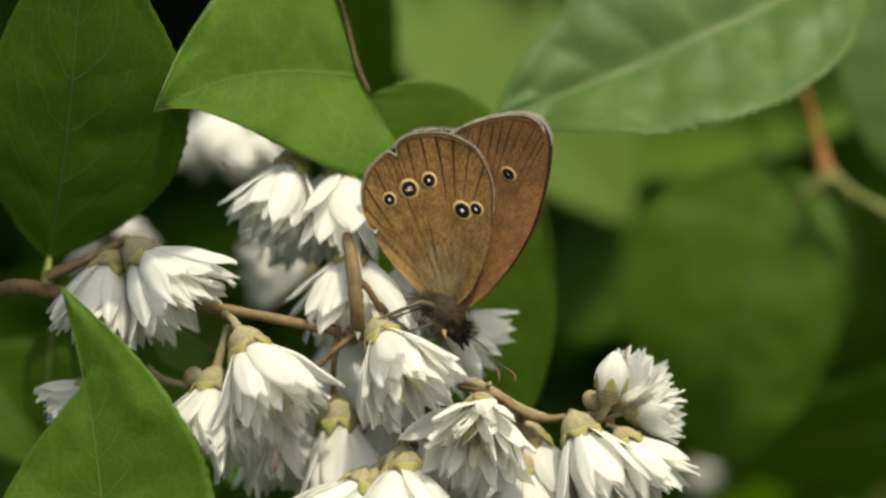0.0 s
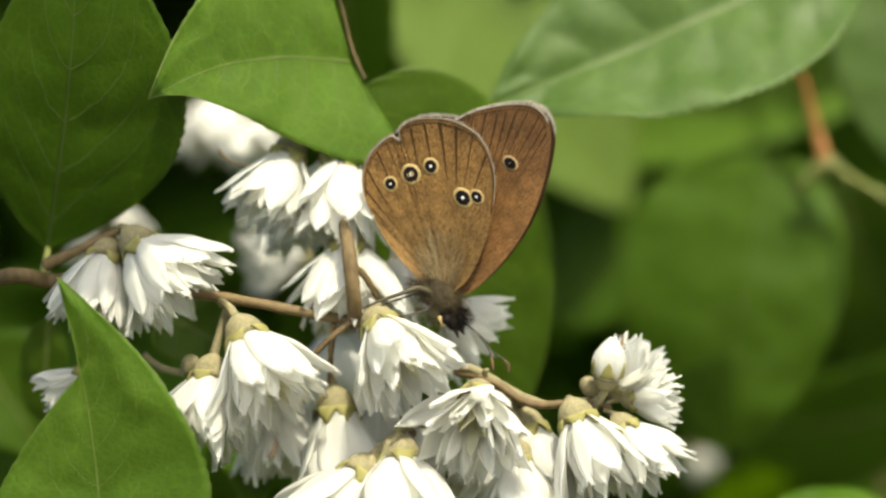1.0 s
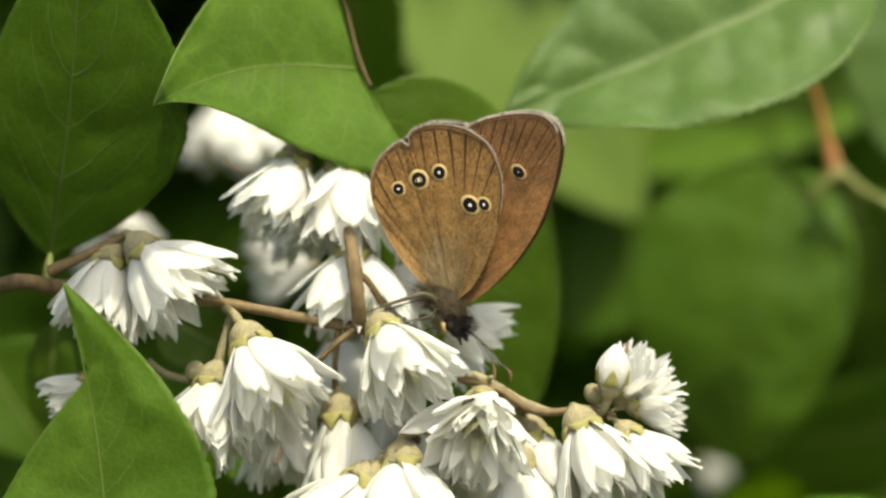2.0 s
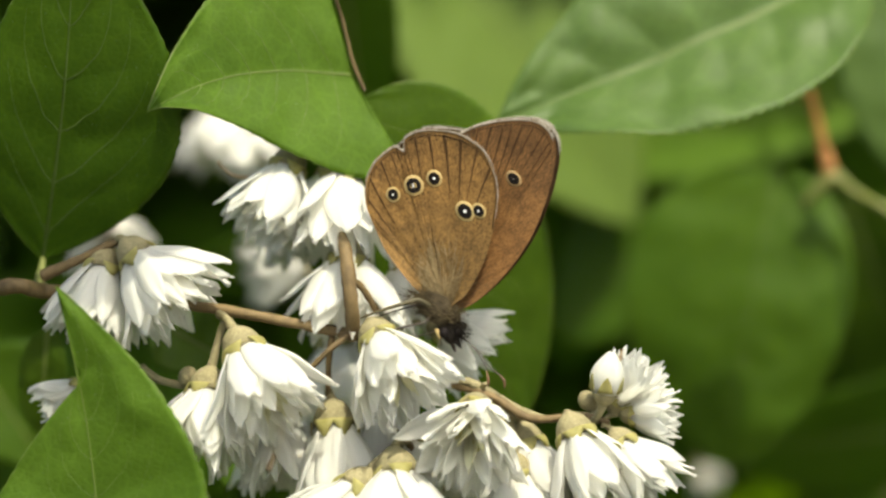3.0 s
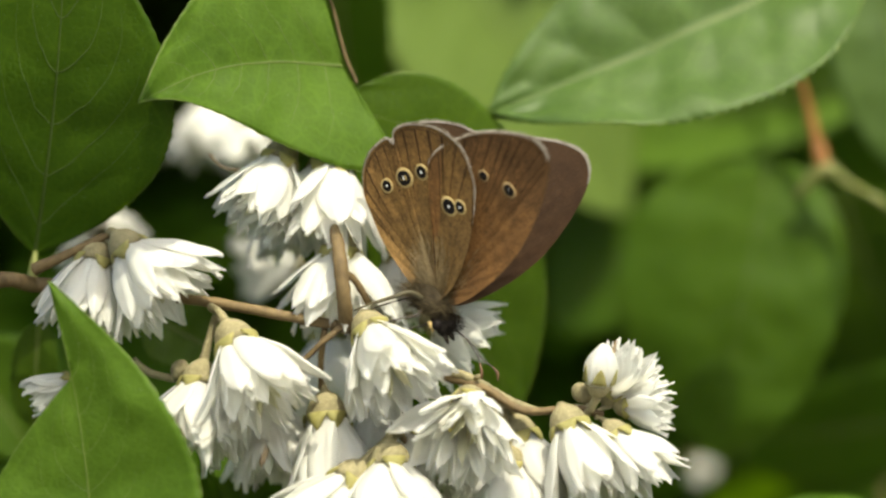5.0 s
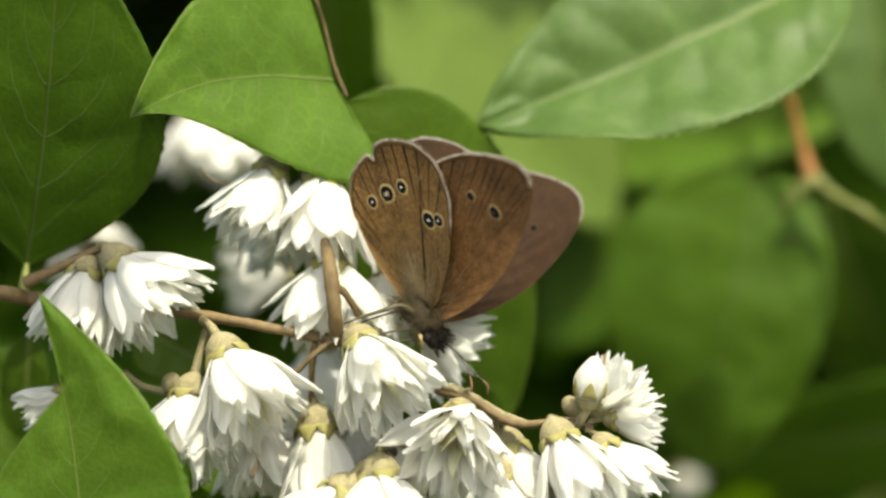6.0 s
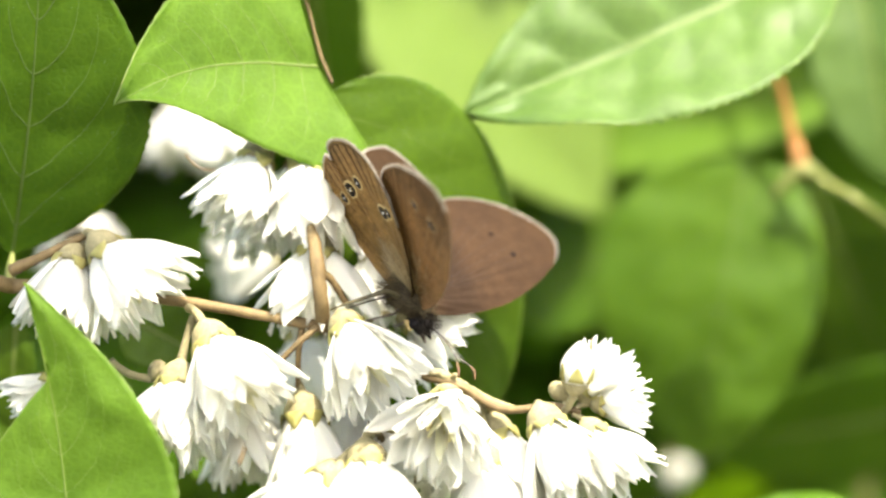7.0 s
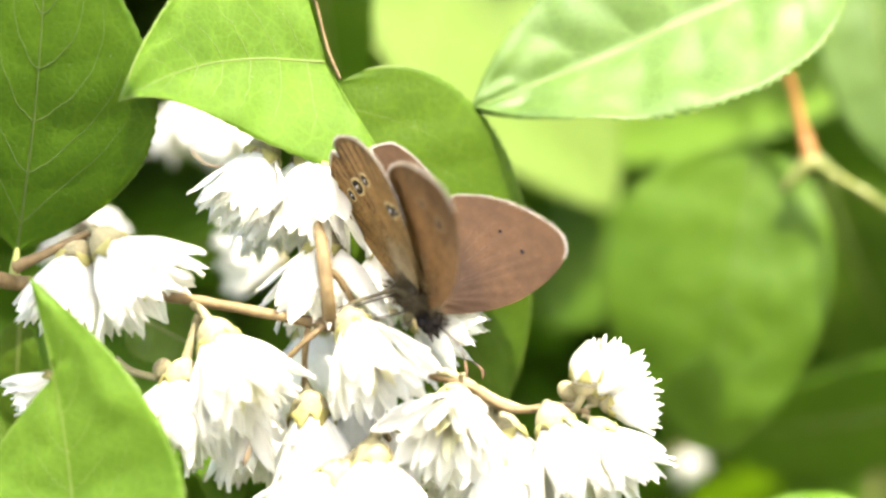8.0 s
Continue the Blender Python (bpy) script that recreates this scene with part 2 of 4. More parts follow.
# ---- flowers ----
def petal_mesh(length, wide, cup, reflex, seed, notch=0.0, droop=0.0):
    """A narrow, creased petal with a pointed tip that rises along z and leans out along y; droop: how far it arches before it hangs."""
    bm = bmesh.new()
    rng = random.Random(seed)
    rows, cols = 16, 8
    ph = rng.random() * 6
    point = rng.uniform(1.5, 2.5)
    lean = rng.uniform(-0.35, 0.35)
    ragged = [notch * (rng.random() - 0.6) for _ in range(cols + 1)]
    grid = []
    for i in range(rows + 1):
        s = i / rows
        w = wide * 0.5 * (0.46 + 0.54 * math.sin(math.pi * min(0.5, s * 0.95)) ** 1.2) * max(0.0, 1 - 0.93 * max(0.0, (s - 0.44) / 0.56) ** point) ** 0.75
        line = []
        for j in range(cols + 1):
            v = -1 + 2 * j / cols
            z = s * length * (1 - 0.05 * v * v) + ragged[j] * max(0.0, s - 0.82) * 4
            crease = 0.10 * math.cos(v * 6 + ph) * min(1, s * 2) + 0.06 * abs(v) * min(1, s * 3)
            crumple = 0.42 * noise.noise(Vector((v * 1.1, s * 3.0, seed * 2.7))) * s
            out = reflex * s ** 2.4 + droop * math.sin(math.pi * min(1.0, s * 0.85)) + cup * (v * v) * w * 0.9 + crease + crumple
            side = (0.55 * noise.noise(Vector((s * 2.1, seed * 1.9, 0.5))) + lean) * s * s
            line.append(Vector((v * w + side, out, z)))
        grid.append(line)
    sheet(bm, grid, lambda i, j: Vector((0, 1, 0)), 0.07)
    me = bpy.data.meshes.new("petal")
    bmesh.ops.scale(bm, vec=(MM, MM, MM), verts=bm.verts)
    bmesh.ops.recalc_face_normals(bm, faces=bm.faces)
    bm.to_mesh(me)
    bm.free()
    for p in me.polygons:
        p.use_smooth = True
    return me


OUTER = [petal_mesh(9.6, 4.13, -0.40, 0.4, 1, 0.5, 0.6), petal_mesh(10.2, 3.61, -0.45, 0.1, 2, 0.4, 0.8), petal_mesh(9.2, 3.96, -0.35, 0.8, 3, 0.6, 0.5), petal_mesh(10.6, 3.27, -0.5, -0.2, 4, 0.4, 0.9),
         petal_mesh(9.8, 3.61, -0.3, 1.2, 11, 0.6, 0.3), petal_mesh(10.0, 3.78, -0.45, 0.3, 13, 0.5, 0.7), petal_mesh(9.4, 3.10, -0.5, 0.5, 14, 0.6, 0.5)]
INNER = [petal_mesh(9.4, 2.75, -0.5, 0.4, 5, 0.5, 0.3), petal_mesh(10.0, 2.41, -0.6, 0.0, 6, 0.5, 0.4), petal_mesh(8.8, 2.84, -0.4, 0.8, 7, 0.6, 0.2), petal_mesh(9.6, 2.15, 0.3, -0.3, 12, 0.5, 0.3),
         petal_mesh(9.2, 2.58, -0.2, 1.0, 15, 0.6, 0.1), petal_mesh(9.8, 2.49, -0.5, 0.4, 16, 0.5, 0.3)]
CORE = [petal_mesh(8.0, 1.7, -0.6, 0.3, 8, 0.6), petal_mesh(7.2, 1.4, -0.6, -0.3, 9, 0.6)]
for me in OUTER + INNER:
    me.materials.append(PETAL)
for me in CORE:
    me.materials.append(PETAL_CREAM)
WITHERED = [petal_mesh(8.6, 2.4, -0.8, 0.6, 10, 1.2, 0.4)]
WITHERED[0].materials.append(PETAL_BROWN)


def flower(base, axis, label, size=1.0, spread=34, seed=1, stalk=None, brown=0, full=1.0, far=False):
    """A double bell flower: felted calyx at base, petals in three whorls along the axis."""
    rng = random.Random(seed)
    ob = thing("deutzia_flower", base, label, "flower", "flowers of the shrub")
    ax = Vector(axis).normalized()
    turn = ax.to_track_quat("Z", "Y").to_matrix().to_4x4()
    bm = bmesh.new()
    lathe(bm, (0, 0, 0), ax, [(d * size, r * size) for d, r in ((-0.25, 0.42), (0.0, 0.72), (0.35, 1.22), (0.8, 1.62), (1.4, 1.92), (2.1, 2.10), (2.6, 2.20), (2.75, 1.7))], 20)
    calyx = part("calyx", bm, CALYX, ob)
    for k in range(5):
        a = 2 * math.pi * (k + 0.5 * rng.random()) / 5
        bm = bmesh.new()
        grid = []
        flare = rng.uniform(0.0, 0.35)
        for i in range(7):
            s = i / 6
            w = 1.15 * size * (1 - s ** 1.3) ** 0.9 + 0.04
            r = (2.16 + flare * s + 0.25 * math.sin(math.pi * s)) * size
            grid.append([turn @ Vector((math.cos(a) * r * (1 - 0.10 * v * v) - math.sin(a) * w * v, math.sin(a) * r * (1 - 0.10 * v * v) + math.cos(a) * w * v, (2.1 + 1.9 * s) * size)) for v in (-1, -0.5, 0, 0.5, 1)])
        out = turn @ Vector((math.cos(a), math.sin(a), 0))
        sheet(bm, grid, lambda i, j: out, 0.14)
        part("sepal", bm, SEPAL, calyx)
    whorls = [(OUTER, 9, spread * 0.86, 1.65, 1.0), (OUTER, 9, spread * 0.66, 1.45, 1.02), (INNER, 10, spread * 0.48, 1.2, 1.04), (INNER, 8, spread * 0.30, 0.9, 1.04), (CORE, 4, spread * 0.16, 0.5, 1.0)]
    if far:
        whorls = whorls[:3]
    for w, (meshes, count, tilt, radius, scale) in enumerate(whorls):
        for k in range(max(3, round(count * full))):
            a = 2 * math.pi * (k + 0.5 * (w % 2) + rng.uniform(-0.22, 0.22)) / max(3, round(count * full))
            me = rng.choice(meshes)
            if brown > 0 and w == 1 and k < brown:
                me = WITHERED[0]
            p = new("petal", me)
            p.parent = ob
            lean = radians(tilt * rng.uniform(0.68, 1.14))
            m = turn @ Matrix.Rotation(a, 4, "Z") @ Matrix.Translation(Vector((0, radius * size * MM, 2.3 * size * MM)))
            m = m @ Matrix.Rotation(-lean, 4, "X") @ Matrix.Rotation(radians(rng.uniform(-30, 30)), 4, "Z") @ Matrix.Rotation(radians(rng.uniform(-9, 9)), 4, "Y")
            p.matrix_basis = m @ Matrix.Scale(size * scale * rng.uniform(0.85, 1.03), 4)
    if not far:
        for k in range(5):
            a = 2 * math.pi * k / 5 + rng.random()
            bm = bmesh.new()
            d = turn @ Vector((math.cos(a) * 0.28, math.sin(a) * 0.28, 1))
            st = turn @ Vector((math.cos(a) * 0.4, math.sin(a) * 0.4, 2.4)) * size
            tube(bm, [st, st + d * 1.8 * size, st + d * 3.6 * size, st + d * 4.4 * size], [0.16, 0.14, 0.42, 0.22], 7, 8)
            part("stamen", bm, ANTHER, ob)
    if stalk:
        bm = bmesh.new()
        end = Vector(stalk) - Vector(base)
        tube(bm, [Vector((0, 0, 0)), end * 0.4 - ax * min(0.9, 0.25 * end.length), end], [0.55 * size, 0.42 * size, 0.5 * size], 8, 14, 0.25, seed)
        part("flower_stalk", bm, CALYX, ob)
    return ob


def bud(base, axis, size, label, seed=1, stalk=None, green=False):
    ob = thing("flower_bud", base, label, "flower bud", "buds of the shrub")
    ax = Vector(axis).normalized()
    turn = ax.to_track_quat("Z", "Y").to_matrix()
    bm = bmesh.new()
    lathe(bm, (0, 0, 0), ax, [(-0.2, 0.25), (0.2, 0.9 * size), (1.2 * size, 1.55 * size), (2.2 * size, 1.7 * size), (2.4 * size, 1.2 * size)], 16)
    calyx = part("calyx", bm, CALYX, ob)
    if green:
        bm = bmesh.new()
        blob_tip = [(1.2 * size, 1.5 * size), (2.2 * size, 1.75 * size), (3.2 * size, 1.45 * size), (3.9 * size, 0.8 * size), (4.1 * size, 0.1)]
        lathe(bm, (0, 0, 0), ax, blob_tip, 16)
        part("bud_tip", bm, CALYX, ob)
    for k in range(0 if green else 5):
        a = 2 * math.pi * k / 5 + 0.3 * seed
        out = turn @ Vector((math.cos(a), math.sin(a), 0))
        side = turn @ Vector((-math.sin(a), math.cos(a), 0))
        bm = bmesh.new()
        grid = []
        for i in range(9):
            s = i / 8
            r = size * (1.35 + 0.30 * math.sin(math.pi * s)) * (1 - s ** 3.5) + 0.30 * size
            w = size * 1.55 * math.sin(math.pi * (0.25 + 0.62 * s)) ** 0.8
            grid.append([out * (r * (1 - 0.25 * v * v)) + side * (w * v) + ax * ((1.6 + 5.0 * s - 0.5 * s * v * v) * size) for v in (-1, -0.6, -0.2, 0.2, 0.6, 1)])
        sheet(bm, grid, lambda i, j: out, 0.12)
        part("petal", bm, PETAL, ob)
        bm = bmesh.new()
        grid = [[out * (size * (1.75 + 0.25 * s)) + side * (0.95 * size * (1 - s) ** 0.7 + 0.04) * v + ax * ((1.8 + 2.0 * s) * size) for v in (-1, -0.3, 0.3, 1)] for s in (0, 0.25, 0.5, 0.75, 1)]
        sheet(bm, grid, lambda i, j: out, 0.12)
        part("sepal", bm, SEPAL, calyx)
    if stalk:
        bm = bmesh.new()
        end = Vector(stalk) - Vector(base)
        tube(bm, [Vector((0, 0, 0)), end * 0.5 - ax * 0.5, end], [0.5, 0.42, 0.5], 8, 12, 0.25, seed)
        part("flower_stalk", bm, CALYX, ob)
    return ob


def twig(label, material, points, radii, seed=1, side=(), lumps=0.24, group=""):
    """A woody twig through points; side: shorter twigs that leave it, as (points, radii)."""
    base = Vector(points[0])
    ob = thing("twig", base, label, "twig", group)
    bm = bmesh.new()
    tube(bm, [Vector(p) - base for p in points], radii, 12, 14 * (len(points) - 1), lumps, seed)
    part("stem", bm, material, ob)
    for pts, rad in side:
        bm = bmesh.new()
        tube(bm, [Vector(p) - base for p in pts], rad, 10, 10 * (len(pts) - 1), lumps, seed + 5)
        part("side_stem", bm, material, ob)
    return ob


# ---- ground far below, and the shrub's shaded inside in a darker leaf green ----
def soil():
    m, nt, bsdf, out = shader("soil")
    n = noisy(nt, 9, 6)
    nt.links.new(ramp(nt, n, [(0.3, (0.03, 0.022, 0.013)), (0.7, (0.07, 0.06, 0.03))]), bsdf.inputs["Base Color"])
    bsdf.inputs["Roughness"].default_value = 0.95
    bumped(nt, bsdf, n, 0.8, 0.03)
    return m


# never in view: a soil plane added as setting and to bounce light
bm = bmesh.new()
R = 400
vs = [bm.verts.new((x * 1000 * R, y * 1000 * R, 0)) for x, y in ((-1, -1), (1, -1), (1, 1), (-1, 1))]
bm.faces.new(vs)
tagged(part("ground", bm, soil(), None, "unseen dark bare soil added under the shrub"), category="ground", kind="structure")


def thicket(name, label, count, box, size, seed, material):
    """A mass of leaves that nobody could count, in one mesh: count leaves with their centres in a box."""
    rng = random.Random(seed)
    verts, faces = [], []
    lo, hi = Vector(box[0]), Vector(box[1])
    for _ in range(count):
        c = Vector([rng.uniform(a, b) for a, b in zip(lo, hi)])
        n = Vector((rng.gauss(0, 0.5), rng.gauss(-0.6, 0.5), rng.gauss(0.5, 0.5))).normalized()
        t = n.cross(Vector((rng.gauss(0, 1), rng.gauss(0, 1), rng.gauss(0, 1)))).normalized()
        s = t.cross(n)
        ln = size * rng.uniform(0.7, 1.3)
        wd = ln * rng.uniform(0.22, 0.3)
        k = len(verts)
        for f in (-0.5, -0.3, 0.0, 0.3):
            w = wd * (0.05, 0.8, 1.0, 0.6)[int((f + 0.5) / 0.27)]
            mid = c + t * f * ln + n * (-0.25 * ln * f * f)
            verts += [mid - s * w + n * w * 0.3, mid, mid + s * w + n * w * 0.3]
        verts.append(c + t * 0.5 * ln - n * 0.07 * ln)
        for i in range(3):
            a = k + 3 * i
            faces += [(a, a + 1, a + 4, a + 3), (a + 1, a + 2, a + 5, a + 4)]
        faces += [(k + 9, k + 10, k + 12), (k + 10, k + 11, k + 12)]
    me = bpy.data.meshes.new(name)
    me.from_pydata([tuple(v * MM) for v in verts], [], faces)
    for p in me.polygons:
        p.use_smooth = True
    me.materials.append(material)
    ob = new(name, me)
    ob.location = ORIGIN
    return tagged(ob, label, "foliage", kind="stuff")


# the inner leaves take the darker green to deepen the shade in the gaps
thicket("shrub_foliage", "dense shaded inner foliage of the deutzia shrub", 11000, ((-280, 128, -420), (280, 330, 330)), 50, 4, LEAF_DEEP)
# added above the view to keep the sun off the inner leaves
thicket("shrub_canopy", "unseen upper foliage added to shade the inside of the deutzia shrub", 2200, ((-260, 96, 64), (260, 240, 330)), 46, 5, LEAF_DEEP)

# a dense leaf slab, added out of view so the gaps fall dark
thicket("shrub_boughs", "unseen slab of close-set leaves added overhead as a sun block", 1700, ((-130, 82, 60), (95, 195, 92)), 42, 7, LEAF_DEEP)


def shrub_core():
    """A dark backing for the shrub's shaded inside: a lumpy rounded mass that stands on the ground."""
    bm = bmesh.new()
    rows, cols = 26, 40
    rings = []
    for i in range(rows + 1):
        a = math.pi * i / rows
        ring = []
        for j in range(cols):
            c = 2 * math.pi * j / cols
            d = Vector((math.sin(a) * math.cos(c), math.sin(a) * math.sin(c), math.cos(a)))
            r = 1 + 0.10 * noise.noise(d * 3.1)
            ring.append(bm.verts.new(Vector((900 * d.x, 460 * d.y + 800, 800 * d.z - 215)) * 1.0 if i in (0, rows) else Vector((900 * d.x * r, 460 * d.y * r + 800, 800 * d.z * r - 215))))
        rings.append(ring)
    for p, q in zip(rings, rings[1:]):
        for k in range(cols):
            bm.faces.new((p[k], q[k], q[(k + 1) % cols], p[(k + 1) % cols]))
    bmesh.ops.remove_doubles(bm, verts=bm.verts, dist=0.01)
    ob = part("shrub_core", bm, LEAF_DEEP, None, "dark leaf-coloured backing mass for the shaded inside of the deutzia shrub")
    ob.location = ORIGIN
    tagged(ob, category="foliage", kind="stuff")


def shrub_shell(count, seed):
    """The outer leaves of the shrub, round its whole body, in one mesh."""
    rng = random.Random(seed)
    verts, faces = [], []
    while len(faces) < count * 4:
        d = Vector((rng.gauss(0, 1), rng.gauss(0, 1), rng.gauss(0, 1))).normalized()
        r = rng.uniform(0.98, 1.13) * (1 + 0.10 * noise.noise(d * 3.1))
        c = Vector((920 * d.x * r, 480 * d.y * r + 800, 810 * d.z * r - 215))
        if c.z < -960 or (c.y < 345 and abs(c.x) < 270 and -400 < c.z < 320):
            continue
        n = (Vector((d.x, d.y * 1.6, d.z + 0.4)) + Vector((rng.gauss(0, 0.4), rng.gauss(0, 0.4), rng.gauss(0, 0.4)))).normalized()
        t = n.cross(Vector((rng.gauss(0, 1), rng.gauss(0, 1), rng.gauss(0, 1)))).normalized()
        s = t.cross(n)
        ln = rng.uniform(42, 70)
        w = ln * 0.26
        k = len(verts)
        verts += [c - t * ln * 0.5, c - t * ln * 0.1 - s * w + n * w * 0.3, c - t * ln * 0.1, c - t * ln * 0.1 + s * w + n * w * 0.3, c + t * ln * 0.5 - n * ln * 0.1]
        faces += [(k, k + 1, k + 2), (k, k + 2, k + 3), (k + 1, k + 4, k + 2), (k + 2, k + 4, k + 3)]
    me = bpy.data.meshes.new("shrub_leaves")
    me.from_pydata([tuple(v * MM) for v in verts], [], faces)
    me.materials.append(LEAF)
    ob = new("shrub_leaves", me)
    ob.location = ORIGIN
    tagged(ob, "outer green leaves of the deutzia shrub", "foliage", kind="stuff")


shrub_core()
shrub_shell(16000, 6)

# ---- leaves round the flowers ----
left_leaf = leaf((-48.5, 12, -0.7), (-43.3, -3, 43.2), (-0.05, -0.92, -0.32), 10, 14.2, "broad dark green leaf hanging in the shade beside the flowers", LEAF_DEEP,
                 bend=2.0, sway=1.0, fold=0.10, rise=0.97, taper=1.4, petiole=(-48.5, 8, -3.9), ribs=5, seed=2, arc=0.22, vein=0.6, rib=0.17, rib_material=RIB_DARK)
tip_leaf = leaf((-12.4, 9, 21.3), (-35.4, -6.5, 16.5), (0.15, -0.97, 0.14), 14.4, 13.5, "matt green leaf with a pointed tip above the butterfly", LEAF,
                bend=-1.5, sway=2.6, fold=0.12, rise=0.20, taper=0.95, ribs=6, seed=3, wave=0.65, vein=0.42, arc=0.05, rib=0.14, lobe=5.2, left_taper=1.6)
back_leaf = leaf((-11, 13, 18.7), (8.3, 28, -20), (0.15, -0.95, 0.12), 14.5, 14.5, "smooth mid-green leaf hanging behind the butterfly", LEAF_DEEP,
                 bend=2.0, sway=0, fold=-0.10, rise=0.45, taper=0.75, ribs=6, seed=5, rib=0.12, vein=0.3)
# out of view; added so that its shadow dims the leftmost flowers
shading_leaf = leaf((-78, -32, 45), (-17, -24, 41), (0.15, -0.3, 0.95), 10, 10, "broad unseen leaf added above the flowers to shade them", LEAF, bend=2, fold=0.1, rise=0.5, taper=0.8, seed=26, fine=False, petiole=(-92, -20, 52))
gloss_leaf = leaf((49.1, 32, 35.4), (4.6, 20, 15.8), (-0.02, -0.90, 0.43), 14.4, 12.8, "glossy toothed green leaf with a pale sheen", LEAF_GLOSS,
                  bend=2.0, sway=-1.5, fold=0.36, rise=0.6, taper=0.85, ribs=6, seed=7, wave=1.2, quilt=2.0, teeth=0.5, vein=0.3, rib=0.22)
low_leaf = leaf((-40.8, -7, -43.6), (-45.4, -9, -3.6), (-0.28, -0.92, 0.16), 14.2, 14.3, "green pointed leaf standing in front of the white flowers", LEAF,
                bend=-1.0, sway=1.5, fold=0.10, rise=0.45, taper=1.0, ribs=7, seed=9, wave=0.7, left_end=0.72, vein=0.28, rib=0.13)

# ---- soft leaves behind ----
bright_leaf = leaf((-6.3, 88, 44.3), (23.4, 92, 3.7), (0.1, -0.75, 0.6), 17, 17, "bright yellow-green leaf lit by the sun", LEAF_YOUNG, bend=2, fold=0.08, rise=0.5, taper=0.85, seed=11, fine=False)
band_leaf = leaf((57.6, 100, 22.2), (15, 102, 11.5), (0.0, -0.7, 0.7), 9, 9, "fresh green leaf lying behind the glossy one", LEAF, bend=1, fold=0.05, rise=0.5, taper=0.6, seed=12, fine=False)
big_leaf = leaf((40.9, 64, 11.3), (34.3, 66, -27.3), (-0.10, -0.97, 0.08), 12.3, 16.8, "large mid-green leaf out in the soft distance", LEAF_DEEP, bend=3, fold=-0.24, rise=0.45, taper=0.62, seed=13, rib=0.11, rib_material=RIB_DARK, wave=1.0, ribs=5, vein=0.5, quilt=0.8)
side_leaf = leaf((39.2, 98, 13.6), (13.8, 100, -11.4), (-0.2, -0.85, 0.4), 12, 12, "mid-green leaf hanging deep in the shrub", LEAF_DEEP, bend=2, fold=0.1, rise=0.5, taper=0.7, seed=14, fine=False)
deep_leaf = leaf((71.3, 100, -21.3), (36.4, 88, -26.1), (-0.2, -0.76, -0.60), 11, 11, "dark green leaf low in the shrub", LEAF_DEEP, bend=1, fold=0.03, rise=0.5, taper=0.7, seed=15, fine=False)
edge_leaf = leaf((55.6, 72, 38.8), (60.3, 70, 7.7), (-0.25, -0.82, 0.45), 7.9, 8.2, "green leaf with a pale sheen hanging beside the stem", LEAF_GLOSS, bend=1.5, fold=0.15, rise=0.5, taper=0.7, seed=16, fine=False)
shade_leaf = leaf((51.9, 95, 7.6), (65.1, 98, -21.2), (-0.5, -0.75, -0.32), 12, 12, "deep green leaf in the shade of the stem", LEAF_DEEP, bend=1.5, fold=0.1, rise=0.5, taper=0.7, seed=17, fine=False)
corner_leaf = leaf((37.3, 30, -34), (53.8, 30, -33.3), (0.0, -0.5, 0.8), 4, 4, "small green leaf with a bright edge", LEAF_DEEP, bend=1.0, fold=0.1, rise=0.5, taper=0.6, seed=18, fine=False)
gap_leaf = leaf((-14.7, 48, 42.3), (-11.4, 78, 8.2), (0.0, -0.7, -0.7), 6, 6, "dark green leaf deep behind the twig", LEAF_DEEP, bend=1, fold=0.1, seed=19, fine=False)
small_leaf = leaf((-48.6, 18, -8.7), (-49.6, 22, -21.5), (-0.2, -0.8, 0.2), 3, 3.2, "small rounded green leaf behind the flowers", LEAF_DEEP, bend=0.5, fold=0.1, rise=0.5, taper=0.5, seed=20, fine=False)
dark_leaf = leaf((-60.5, 45, -12.5), (-50.7, 45, -27.3), (-0.2, -0.8, 0.3), 8, 8, "dark green leaf behind the lower flowers", LEAF_DEEP, seed=21, fine=False)
strip_leaf = leaf((-36.5, 92, -2.9), (-22.9, 92, 3.1), (0.0, -0.78, -0.62), 3, 3, "narrow green leaf deep between the flowers", LEAF_DEEP, seed=22, fine=False)
under_leaf = leaf((-25.7, 16, -16.6), (-23.9, 14, -34.6), (0.1, -0.85, 0.2), 4, 4, "small green leaf under the flowers", LEAF, seed=23, fine=False)
patch_leaf = leaf((-36.1, 22, -8), (-25.9, 22, -13.4), (0.1, -0.85, 0.2), 5, 5, "green leaf half hidden behind the flowers", LEAF_DEEP, seed=24, fine=False)

